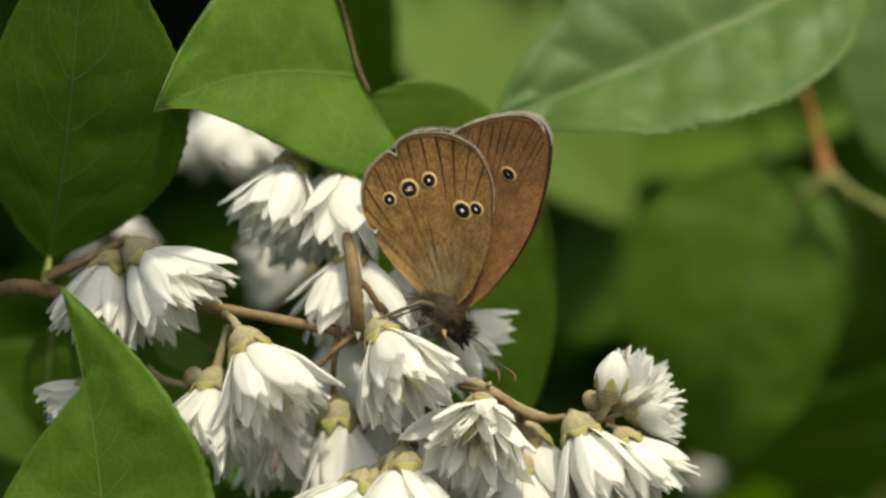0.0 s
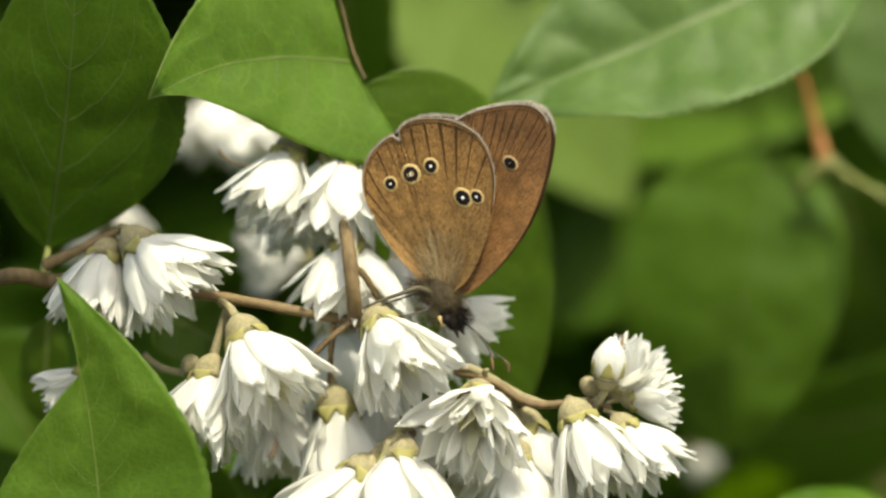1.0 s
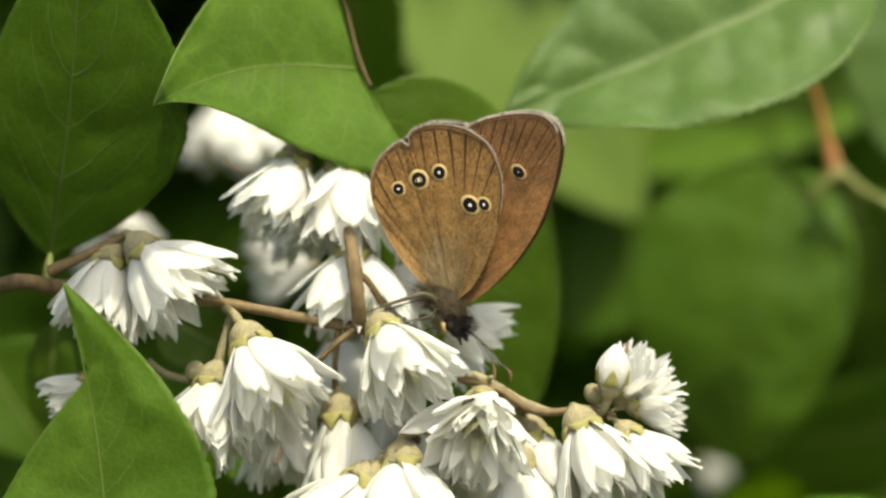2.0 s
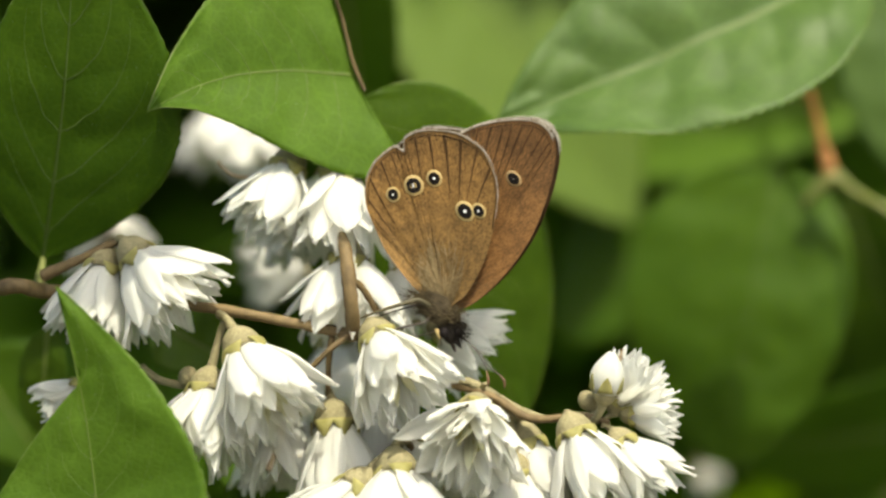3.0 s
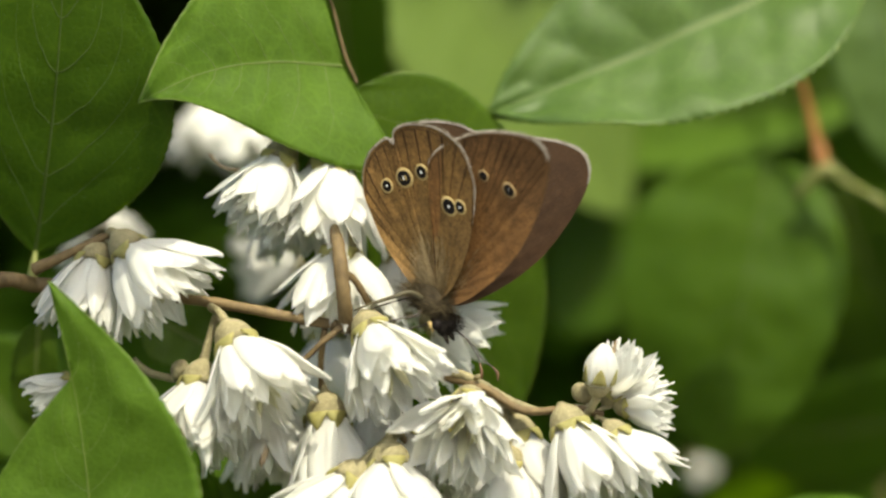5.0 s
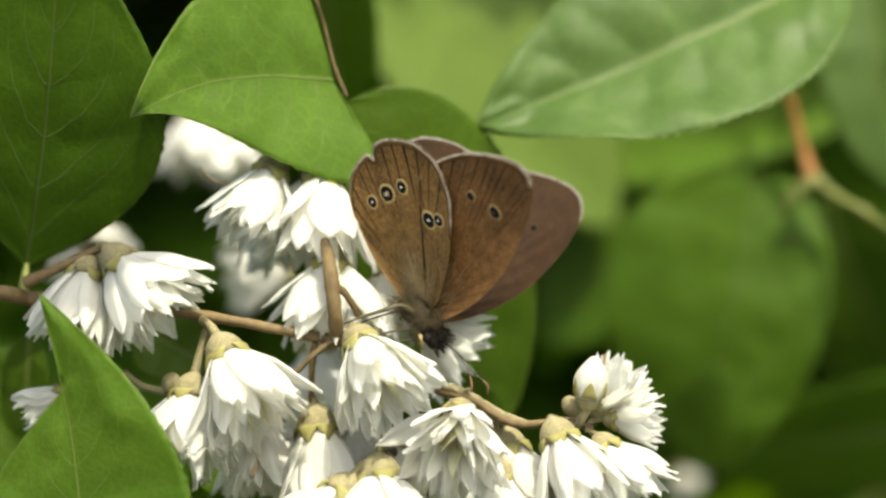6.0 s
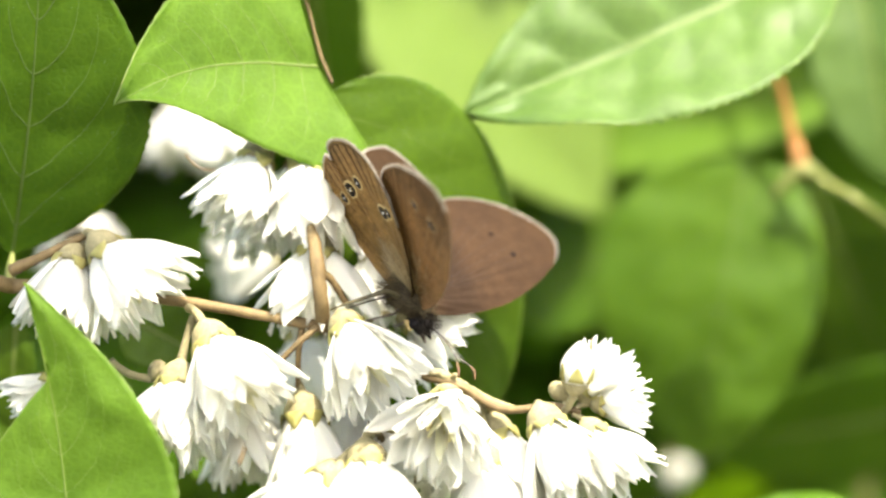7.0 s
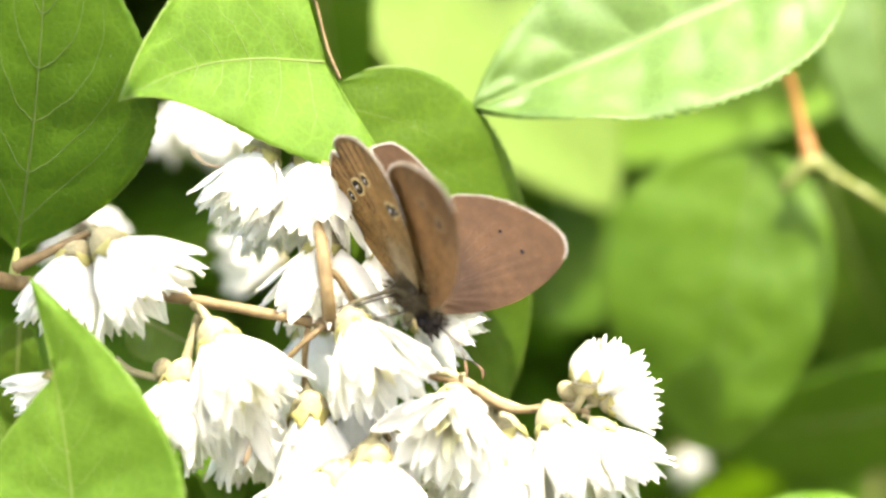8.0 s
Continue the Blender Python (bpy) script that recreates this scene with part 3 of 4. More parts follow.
# ---- twigs ----
twig("tan woody twig carrying the flower clusters", TWIG, [(-145.3, 190, -39.6), (-90.4, 90, -14.9), (-55.7, 8, -4.4), (-47.4, 4, -4.2), (-38.3, 4, -5.2), (-28.3, 2, -6.1), (-19.8, 1, -7.6), (-12, 1, -9.2), (-8.1, 1, -10.7), (-6.1, 3, -16.9), (-5.5, 2, -21.5), (-0.9, 4, -27.4)],
     [2.0, 1.6, 1.0, 0.9, 0.74, 0.62, 0.62, 0.68, 0.80, 0.5, 0.45, 0.4], 1,
     [([(-11.7, 0.5, -9.4), (-11.9, -2.5, -5.1), (-12.5, -1.5, 0.1), (-13.5, 4, 4), (-14, 8, 10.6)], [0.9, 0.88, 0.8, 0.5, 0.4]),
      ([(-11.9, -2.2, -2.7), (-10.6, -1.2, -3.8), (-9, 0.4, -6.4)], [0.5, 0.42, 0.4]),
      ([(-11.7, 0, -8.7), (-14.2, -1, -10.7), (-16.9, 0, -13.3)], [0.45, 0.38, 0.3]),
      ([(-14.2, 1, -9.4), (-14.6, 2, -12.3), (-14.8, 4, -16.3)], [0.4, 0.36, 0.33])])
twig("thin tan twig ending in buds and flowers", TWIG, [(-2.6, 3, -14.3), (0.4, 1.5, -15.1), (4.3, 0.5, -16.3), (8.8, 0, -18.8), (14.7, 0, -18.6), (18, 0, -19.3)], [0.5, 0.5, 0.46, 0.48, 0.44, 0.36], 2, lumps=0.3)
# built as a stem, but stands for a leaf's dried brown margin
twig("thin tan stem standing in for the dried brown margin of a leaf", TWIG, [(-11.8, 150, 86.8), (-15.3, 30, 43.8), (-14.6, 10, 33.1), (-13.1, 10, 27.2), (-12.0, 10, 22.8), (-10.6, 10, 19.3)], [1.4, 0.5, 0.22, 0.18, 0.18, 0.2], 3)
twig("felted grey-tan stalk with a withered bract", CALYX, [(0.5, 1, -14.5), (2.0, 1, -14.8), (4.0, 1, -15.8), (6.3, 1, -17.5), (8.5, 1, -18.4), (10.3, 0, -18.7)], [0.35, 0.62, 0.5, 0.75, 0.7, 0.35], 9, [([(3.1, 1, -15.2), (3.5, 0, -14.9), (3.8, 0, -14.7)], [0.3, 0.25, 0.12])], 0.45)
right_twig = twig("red-brown leaf stalk on a pale green node", TWIG_RED, [(43.6, 56, 22.9), (45.1, 58, 19.4), (46.4, 59, 14.4), (47.7, 59, 9.4)], [0.5, 0.56, 0.7, 1.15], 4)
green_twig = twig("yellow-green shoot leaving the node", SHOOT, [(44.2, 60, 6.5), (47.7, 59, 9.7), (50.6, 59, 8), (58.6, 61, 2.9), (87.2, 150, -14.6)], [0.5, 1.15, 0.6, 0.55, 1.0], 5)
red_twig = twig("thin brown stem deep in the shrub", TWIG, [(57.9, 112, -7.7), (59, 112, -16.2), (60.2, 112, -24.7), (59.4, 112, -37.1)], [0.42, 0.42, 0.42, 0.42], 6)
twig("thin dark stems by the leaf base", TWIG, [(-47.9, 2, -2.4), (-43.9, 1, -0.6), (-38.7, 1, 1.9)], [0.75, 0.55, 0.45], 7)

twig("thin pale withered style curling beside a calyx", PETAL_BROWN, [(-27.8, 8, 11.1), (-27.2, 8, 10.3), (-25.9, 8, 9.4), (-24, 9, 9.1)], [0.16, 0.18, 0.2, 0.24], 8)

# ---- flowers, left to right ----
W = "white double bell-shaped deutzia flower"
flower((-40.2, 2, 1), (-0.25, -0.2, -0.95), W + " hanging from the twig", 0.98, 29, 1, (-41.4, 2, 0.6))
flower((-38.3, 0, 1.8), (0.62, -0.25, -0.75), W + " with spreading petals", 1.06, 36, 2, (-39, 1, 1.9))
flower((-25.5, -1, -8.5), (0.42, -0.35, -0.85), W + " lit from above", 1.16, 36, 3, (-27.3, 1, -6.8))
flower((-28.2, 1, -13), (-0.14, -0.25, -0.95), W + " with petals fanning to one side", 1.08, 33, 4, (-26.7, 1, -7.8))
flower((-21.7, 7, -16.4), (0.12, -0.1, -0.97), W + " with a few browned petals", 0.95, 26, 5, (-25.1, 3, -11.7), 2)
flower((-14.3, 4, -16.8), (0.08, -0.15, -0.98), W + " in the shade of the cluster", 1.15, 26, 6, (-14.8, 4, -15.7))
flower((-9.8, 0, -7.5), (0.40, -0.46, -0.79), W + " under the butterfly", 1.08, 38, 7, (-8.7, 1, -10.4))
flower((-3.2, 7.6, -7.6), (0.84, 0.0, -0.47), W + " behind the butterfly's head", 0.80, 42, 8, (-8.1, 2, -10.4))
flower((2.7, 1, -16.5), (-0.10, -0.74, -0.64), W + " facing outwards", 1.06, 48, 9, (4.3, 1, -16.2))
flower((-6.9, -2, -22.3), (0.10, -0.35, -0.93), W + " low on the cluster", 1.20, 34, 10, (-5.5, 1, -21.4))
flower((-9.8, -3, -24.7), (-0.55, -0.30, -0.80), W + " low on the cluster", 1.10, 32, 11, (-6.1, 0, -21.7))
flower((-5.5, 5, -18.7), (0.38, -0.12, -0.90), W + " tucked into the cluster", 1.0, 26, 31, (-6.1, 3, -16.9))
flower((7.2, 2, -23.1), (0.05, -0.25, -0.96), W + " below the thin twig", 1.05, 30, 12, (6.3, 2, -18.2))
flower((13.1, -1, -18.3), (0.36, -0.25, -0.90), W + " hanging below the bud", 1.08, 27, 13, (13.4, 0, -18.7))
flower((7.6, 4, -19.5), (0.30, -0.1, -0.93), W + " half hidden in the cluster", 1.0, 26, 14, (7.9, 1, -18.7))
flower((18.2, 3, -18.4), (0.52, -0.25, 0.80), W + " opening upwards behind a bud", 0.68, 34, 15, (16.7, 1, -19.2), 1)
flower((19.2, 2.2, -18.4), (0.95, -0.2, -0.06), W + " with short petals", 0.60, 34, 16, (17, 1, -19.4))
flower((18.3, 0, -20.2), (0.56, -0.30, -0.78), W + " at the end of the twig", 0.86, 26, 17, (17, 0, -19.5), 0, 0.8)
bud((17.2, -2, -17.2), (0.14, -0.2, 0.95), 0.96, "closed cream-white flower bud in an olive calyx", 1, (16, 0, -19.1))
bud((16.4, 1, -17.9), (-0.62, -0.1, 0.72), 0.66, "small felted olive flower bud on the thin twig", 3, (14.7, 0, -18.5), green=True)
flower((-8.7, 10, -16.5), (0.06, -0.12, -0.98), W + " deep inside the cluster", 1.0, 34, 32, (-8.2, 6, -13.1))
flower((5.2, 9, -22.4), (-0.04, -0.15, -0.97), W + " deep inside the cluster", 1.0, 36, 33, (5.5, 5, -19.3))
flower((-20.8, 12, -16.5), (0.10, -0.10, -0.97), W + " behind the hanging flowers", 1.0, 34, 34, (-21.7, 8, -13.1))
bud((-31.6, 2, -15.1), (0.45, -0.3, 0.8), 0.62, "small round olive flower bud", 2, (-36.6, 4, -13), green=True)
flower((-18.6, 7.5, 12.6), (-0.36, -0.22, -0.90), W + " under the tip of a leaf", 1.0, 34, 18, (-16.8, 11, 17.2))
flower((-13.0, 8.5, 12.3), (-0.16, -0.22, -0.96), W + " in full sun behind the wing", 1.2, 35, 19, (-13.5, 10.5, 12.8))
flower((-12, 5.5, 2.2), (-0.12, -0.15, -0.98), W + " behind the upright stem", 1.08, 44, 20, (-12.8, 8, 4))
flower((-19.9, 18, 7.8), (0.0, -0.1, -0.98), W + " with a few browned petals", 0.78, 18, 21, (-18.8, 10, 10.7), 2)
flower((-5.6, 12, 0.7), (0.0, -0.2, -0.98), W + " behind the wing", 0.9, 22, 22, (-9.5, 10, 2.7))
flower((-42.7, 4, -14.9), (-0.92, -0.1, -0.36), W + " behind the pointed leaf", 0.56, 15, 23, (-39.6, 4, -10.4))
flower((-30.8, 72, 21.3), (0.05, -0.3, -0.95), W + " out of focus behind", 0.97, 40, 24, far=True)
flower((-25.1, 52, 17.1), (0.0, -0.3, -0.95), W + " out of focus behind", 0.7, 40, 25, far=True)
flower((-17.2, 50, -0.8), (-0.92, -0.3, -0.22), W + " out of focus behind", 0.85, 30, 26, far=True)
flower((-44.8, 60, 4), (0.15, -0.85, -0.45), W + " out of focus behind", 0.9, 36, 27, far=True)
flower((-14.5, 26, -8.1), (0.1, -0.3, -0.95), W + " in green shade behind the twig", 1.2, 34, 28, far=True)
flower((32.5, 118, -29.5), (0.6, -0.3, -0.7), W + " out of focus behind", 0.4, 34, 29, far=True)

# ---- the butterfly ----
WING_UNDER_RAMP = [(0.12, (0.060, 0.044, 0.020)), (0.40, (0.172, 0.108, 0.039)), (0.62, (0.262, 0.146, 0.046)), (0.88, (0.210, 0.112, 0.036)), (0.97, (0.075, 0.042, 0.018))]
FORE_UNDER_RAMP = [(0.12, (0.070, 0.040, 0.018)), (0.40, (0.215, 0.106, 0.032)), (0.62, (0.235, 0.120, 0.038)), (0.88, (0.170, 0.090, 0.034)), (0.97, (0.075, 0.042, 0.018))]
WING_UPPER_RAMP = [(0.08, (0.030, 0.018, 0.009)), (0.22, (0.013, 0.008, 0.0045)), (0.40, (0.012, 0.0075, 0.0045)), (0.52, (0.042, 0.024, 0.012)), (0.95, (0.036, 0.021, 0.0105))]


def wing_material(name, stops, glow, amount, dull, gold, grainy=0.6):
    m, nt, bsdf, out = shader(name)
    # distance from the root and angle round it, in the wing's own plane
    co = nt.nodes.new("ShaderNodeTexCoord").outputs["Object"]
    sep = nt.nodes.new("ShaderNodeSeparateXYZ")
    nt.links.new(co, sep.inputs["Vector"])
    ang = nt.nodes.new("ShaderNodeMath")
    ang.operation = "ARCTAN2"
    nt.links.new(sep.outputs["Y"], ang.inputs[0])
    nt.links.new(sep.outputs["X"], ang.inputs[1])
    far = nt.nodes.new("ShaderNodeVectorMath")
    far.operation = "LENGTH"
    nt.links.new(co, far.inputs[0])
    reach = node(nt, "ShaderNodeMapRange", From_Max=0.021)
    nt.links.new(far.outputs["Value"], reach.inputs["Value"])
    col = ramp(nt, reach.outputs["Result"], stops)
    polar = nt.nodes.new("ShaderNodeCombineXYZ")
    nt.links.new(ang.outputs[0], polar.inputs["X"])
    nt.links.new(reach.outputs["Result"], polar.inputs["Y"])
    mp = node(nt, "ShaderNodeMapping", Scale=(52, 2.2, 1))
    nt.links.new(polar.outputs["Vector"], mp.inputs["Vector"])
    streak = node(nt, "ShaderNodeTexNoise", Scale=1.0, Detail=6.0, Roughness=0.7)
    nt.links.new(mp.outputs["Vector"], streak.inputs["Vector"])
    col = mixed(nt, 0.6, col, ramp(nt, streak.outputs["Fac"], [(0.36, (0.38, 0.33, 0.28)), (0.49, (0.95, 0.95, 0.95)), (0.60, (1.15, 1.12, 1.05))]), "MULTIPLY")
    mp2 = node(nt, "ShaderNodeMapping", Scale=(150, 26, 1))
    nt.links.new(polar.outputs["Vector"], mp2.inputs["Vector"])
    rows = node(nt, "ShaderNodeTexNoise", Scale=1.0, Detail=4.0, Roughness=0.7)
    nt.links.new(mp2.outputs["Vector"], rows.inputs["Vector"])
    grain = mixed(nt, 0.45, rows.outputs["Fac"], noisy(nt, 3900, 4, 0.7))
    col = mixed(nt, grainy, col, ramp(nt, grain, [(0.43, dull), (0.57, gold)]))
    col = mixed(nt, 0.8, col, ramp(nt, noisy(nt, 420, 4, 0.6), [(0.36, (0.62, 0.60, 0.58)), (0.60, (1.08, 1.05, 1.0))]), "MULTIPLY")
    nt.links.new(col, bsdf.inputs["Base Color"])
    bsdf.inputs["Roughness"].default_value = 0.75
    bsdf.inputs["Specular IOR Level"].default_value = 0.2
    nrm = bumped(nt, bsdf, mixed(nt, 0.5, grain, streak.outputs["Fac"]), 0.5, 0.0001)
    through_lit(nt, bsdf, out, glow, amount, nrm)
    return m


WING_UNDER = wing_material("wing_underside", WING_UNDER_RAMP, (0.34, 0.29, 0.075), 0.11, (0.024, 0.015, 0.007), (0.42, 0.245, 0.080), 0.62)
WING_FORE = wing_material("fore_wing_underside", FORE_UNDER_RAMP, (0.34, 0.27, 0.075), 0.11, (0.030, 0.016, 0.008), (0.32, 0.165, 0.058), 0.6)
WING_UPPER = wing_material("wing_upperside", WING_UPPER_RAMP, (0.34, 0.24, 0.11), 0.18, (0.010, 0.006, 0.004), (0.068, 0.040, 0.023), 0.45)
FRINGE = plain_material("wing_fringe", (0.20, 0.18, 0.145), (0.43, 0.40, 0.335), 2500, 0.8, 0.5, glow=(0.5, 0.46, 0.38))
VEIN = plain_material("wing_vein", (0.034, 0.020, 0.009), (0.085, 0.048, 0.021), 2500, 0.9, 0.3)
VEIN.node_tree.nodes["Principled BSDF"].inputs["Specular IOR Level"].default_value = 0.05
VEIN_UPPER = plain_material("wing_vein_upper", (0.040, 0.025, 0.016), (0.085, 0.054, 0.036), 2500, 0.7, 0.4)
RING = plain_material("eyespot_ring", (0.34, 0.24, 0.085), (0.48, 0.36, 0.15), 3500, 0.75, 0.4)
RING_DIM = plain_material("eyespot_ring_dim", (0.25, 0.165, 0.065), (0.36, 0.25, 0.11), 3500, 0.75, 0.4)
BLACK = plain_material("eyespot_black", (0.006, 0.005, 0.005), (0.016, 0.012, 0.010), 3000, 0.6, 0.3)
PUPIL = plain_material("eyespot_pupil", (0.75, 0.76, 0.78), (0.88, 0.88, 0.88), 3000, 0.6, 0.2)
HAIR_GOLD = plain_material("wing_hair", (0.17, 0.125, 0.058), (0.40, 0.30, 0.15), 2400, 0.8, 0.4)
FUR_PALE = plain_material("body_hair", (0.042, 0.033, 0.018), (0.155, 0.122, 0.066), 2400, 0.85, 0.8, 0.0002)
FUR = plain_material("body_fur", (0.014, 0.011, 0.007), (0.055, 0.043, 0.026), 2400, 0.85, 0.8, 0.0002)
HEAD = plain_material("head_dark", (0.007, 0.006, 0.005), (0.022, 0.017, 0.012), 2500, 0.75, 0.6)
LIMB = plain_material("leg_brown", (0.012, 0.009, 0.006), (0.042, 0.028, 0.015), 2200, 0.55, 0.5)
LIMB_PALE = plain_material("leg_tan", (0.040, 0.034, 0.014), (0.10, 0.082, 0.036), 2200, 0.6, 0.5)
for m in (FUR, FUR_PALE, HEAD, BLACK, WING_UPPER):
    m.node_tree.nodes["Principled BSDF"].inputs["Specular IOR Level"].default_value = 0.08
CLUB = plain_material("antenna_club", (0.07, 0.035, 0.012), (0.14, 0.07, 0.03), 2200, 0.6, 0.3)

HIND = [(-0.7, 0.6), (-2.1, 3.2), (-3.0, 6.0), (-3.6, 8.8), (-3.7, 12.0), (-3.5, 14.7), (-2.4, 17.1), (-0.5, 18.7), (1.4, 19.3), (2.6, 19.4), (3.1, 18.7), (3.4, 18.6), (3.8, 19.6), (4.8, 20.0), (6.9, 19.7), (9.9, 18.1), (11.8, 15.8), (12.4, 13.6), (12.0, 10.4), (10.3, 7.2), (7.3, 3.5), (3.8, 0.7), (1.2, -0.2)]
FORE = [(0.7, 2.0), (2.4, 8.6), (3.9, 14.4), (5.2, 16.4), (7.8, 17.4), (11.2, 17.8), (14.1, 17.5), (17.4, 16.5), (19.5, 15.1), (20.1, 13.2), (19.4, 10.8), (16.9, 7.3), (13.4, 3.8), (9.7, 1.4), (6.0, -0.2), (2.7, -1.0), (0.6, -0.7)]


WHOLE_HIND = [(max(x, 0.3 + 0.02 * y), y) for x, y in HIND if not 2.5 < x < 4.0 or y < 10]


def wing(name, parent, outline, flip, spots, dots, fringe_from, fringe_to, hollow, label, veins=11, cloth=None, hairs=0, span=(0.16, 0.80)):
    """A wing in its own plane, x away from the body, y towards the tail. flip: the upper face is on +z, not the under face."""
    edge = spline([(x, y, 0) for x, y in outline], 96)
    rows = 26

    def point(u, r):
        i = min(u * 96, 95.999)
        k = int(i)
        e = edge[k].lerp(edge[k + 1], i - k)
        lift = hollow * r * r + 0.09 * math.cos(2 * math.pi * 14 * u) * max(0.0, r - 0.25) * (1.05 - r) * 3
        lift += 0.30 * noise.noise(Vector((u * 3, r * 2, hollow * 9)))
        return Vector((e.x * r, e.y * r, lift))

    def face(bm, shift, up):
        layer = bm.loops.layers.uv.new("UVMap")
        vs = [[bm.verts.new(point(i / 96, 0.02 + 0.98 * j / rows) + Vector((0, 0, shift))) for j in range(rows + 1)] for i in range(97)]
        for i in range(96):
            for j in range(rows):
                quad = [(i, j), (i, j + 1), (i + 1, j + 1), (i + 1, j)]
                if up:
                    quad = quad[::-1]
                f = bm.faces.new([vs[a][b] for a, b in quad])
                for lp, (a, b) in zip(f.loops, quad):
                    lp[layer].uv = (a / 96, b / rows)

    def height(x, y):
        """The wing's surface over a point of its plane."""
        here = Vector((x, y, 0))
        best, where = 1e9, (0.5, 0.5)
        for i in range(385):
            e = point(i / 384, 1.0)
            reach = Vector((e.x, e.y, 0))
            if reach.length > 0.1 and reach.dot(here) > 0:
                off = abs(reach.normalized().cross(here).z)
                if off < best and here.length / reach.length < 1.02:
                    best, where = off, (i / 384, here.length / reach.length)
        return point(*where).z

    under, upper = (-1, 1) if flip else (1, -1)
    bm = bmesh.new()
    face(bm, 0.05 * under, under > 0)
    ob = part(name, bm, cloth or WING_UNDER, parent, label)
    bm = bmesh.new()
    face(bm, 0.05 * upper, upper > 0)
    part("upper_face", bm, WING_UPPER, ob)
    bm = bmesh.new()
    strip = []
    for i in range(fringe_from * 3, fringe_to * 3 + 1):
        u = i / 288
        rag = 0.994 + 0.010 * noise.noise(Vector((i * 0.31, hollow, 0)))
        ends = min(1.0, 0.25 + min(i - fringe_from * 3, fringe_to * 3 - i) / 18)
        strip.append([point(u, 0.996 - 0.010 * ends), point(u, 0.996 - 0.005 * ends), point(u, rag)])
    sheet(bm, strip, lambda i, j: Vector((0, 0, 1)), 0.15)
    rng = random.Random(round(70 + 10 * hollow))
    for k in range(900):
        u = rng.uniform(fringe_from + 1, fringe_to - 1) / 96
        a, c = point(u, 0.987), point(u + rng.uniform(-0.004, 0.004), rng.uniform(0.998, 1.012))
        w = (c - a).cross(Vector((0, 0, 1))).normalized() * 0.04
        z = Vector((0, 0, rng.uniform(-0.12, 0.12)))
        vs = [bm.verts.new(p) for p in (a - w + z, a + w + z, c + z * 2, a + Vector((0, 0, 0.06)) + z)]
        for f in ((0, 1, 2), (1, 3, 2), (3, 0, 2)):
            bm.faces.new([vs[i] for i in f])
    part("fringe", bm, FRINGE, ob)
    for k in range(veins):
        u = span[0] + (span[1] - span[0]) * (k + 0.5 + 0.2 * noise.noise(Vector((k * 2.3, hollow, 1)))) / veins
        for side, mat in ((under, VEIN), (upper, VEIN_UPPER)):
            bm = bmesh.new()
            pts = [point(u + 0.012 * math.sin(3 * r + k), r) + Vector((0, 0, 0.055 * side)) for r in (0.16, 0.3, 0.45, 0.62, 0.8)]
            if side == upper:
                tube(bm, pts, [0.02, 0.019, 0.017, 0.013, 0.006], 5, 16)
            else:
                band = []
                start = 0.60 + 0.16 * noise.noise(Vector((k * 1.7, hollow, 2.0)))
                for q in range(13):
                    r = start + (0.968 - start) * q / 12
                    half = (0.003 + 0.10 * (q / 12) ** 1.1) / max(6.0, 110 * r * 0.35)
                    band.append([point(u + 0.012 * math.sin(3 * r + k) + half * v * (1 + 0.3 * noise.noise(Vector((q, k, v)))), r) + Vector((0, 0, 0.075 * side)) for v in (-1, 0, 1)])
                sheet(bm, band, lambda i, j: Vector((0, 0, 1)), 0.03)
            part("wing_vein", bm, mat, ob)
    # the dark line inside the fringe
    bm = bmesh.new()
    pts = [point((fringe_from + (fringe_to - fringe_from) * q / 12) / 96, 0.966) + Vector((0, 0, 0.06 * under)) for q in range(13)]
    tube(bm, pts, [0.06] * 13, 6, 60)
    part("margin_line", bm, VEIN, ob)
    for x, y, r, squash, turn, pupil in spots:
        turned = Matrix.Rotation(radians(turn), 3, "Z")
        for piece, mat, f, h in (("eyespot", RING if pupil > 0.1 else RING_DIM, 1.0, 0.12), ("eyespot_centre", BLACK, 0.76, 0.145), ("eyespot_pupil", PUPIL, pupil, 0.17)):
            bm = bmesh.new()
            rings = []
            for q in (0.02, 0.35, 0.7, 0.94, 1.0):
                ring = []
                for a in range(28):
                    c = 2 * math.pi * a / 28
                    edge_r = f * r * q * (1 + 0.05 * noise.noise(Vector((math.cos(c) * 2, math.sin(c) * 2, x + f))))
                    p = turned @ Vector((math.cos(c) * edge_r * squash, math.sin(c) * edge_r, 0))
                    ring.append(bm.verts.new((x + p.x, y + p.y, height(x + p.x, y + p.y) + (h if q < 1.0 else h - 0.09) * under)))
                rings.append(ring)
            for p, q in zip(rings, rings[1:]):
                for a in range(28):
                    bm.faces.new((p[a], q[a], q[(a + 1) % 28], p[(a + 1) % 28]))
            bm.faces.new(rings[0])
            bmesh.ops.recalc_face_normals(bm, faces=bm.faces)
            part(piece, bm, mat, ob)
    for x, y, r in dots:
        bm = bmesh.new()
        lathe(bm, (0, 0, 0), (0, 0, 1), [(0.0, r), (0.09, r * 0.9)], 16)
        bmesh.ops.translate(bm, vec=(x, y, height(x, y) + (0.02 if upper > 0 else -0.11)), verts=bm.verts)
        part("dark_spot", bm, BLACK, ob)
    if hairs:
        rng = random.Random(round(40 + 10 * hollow))
        bm = bmesh.new()
        for k in range(hairs):
            u = rng.uniform(0.02, 0.98)
            r0 = 0.05 + 0.27 * rng.random() ** 1.5
            r1 = r0 + rng.uniform(0.05, 0.16)
            a = point(u, r0) + Vector((0, 0, 0.05 * under))
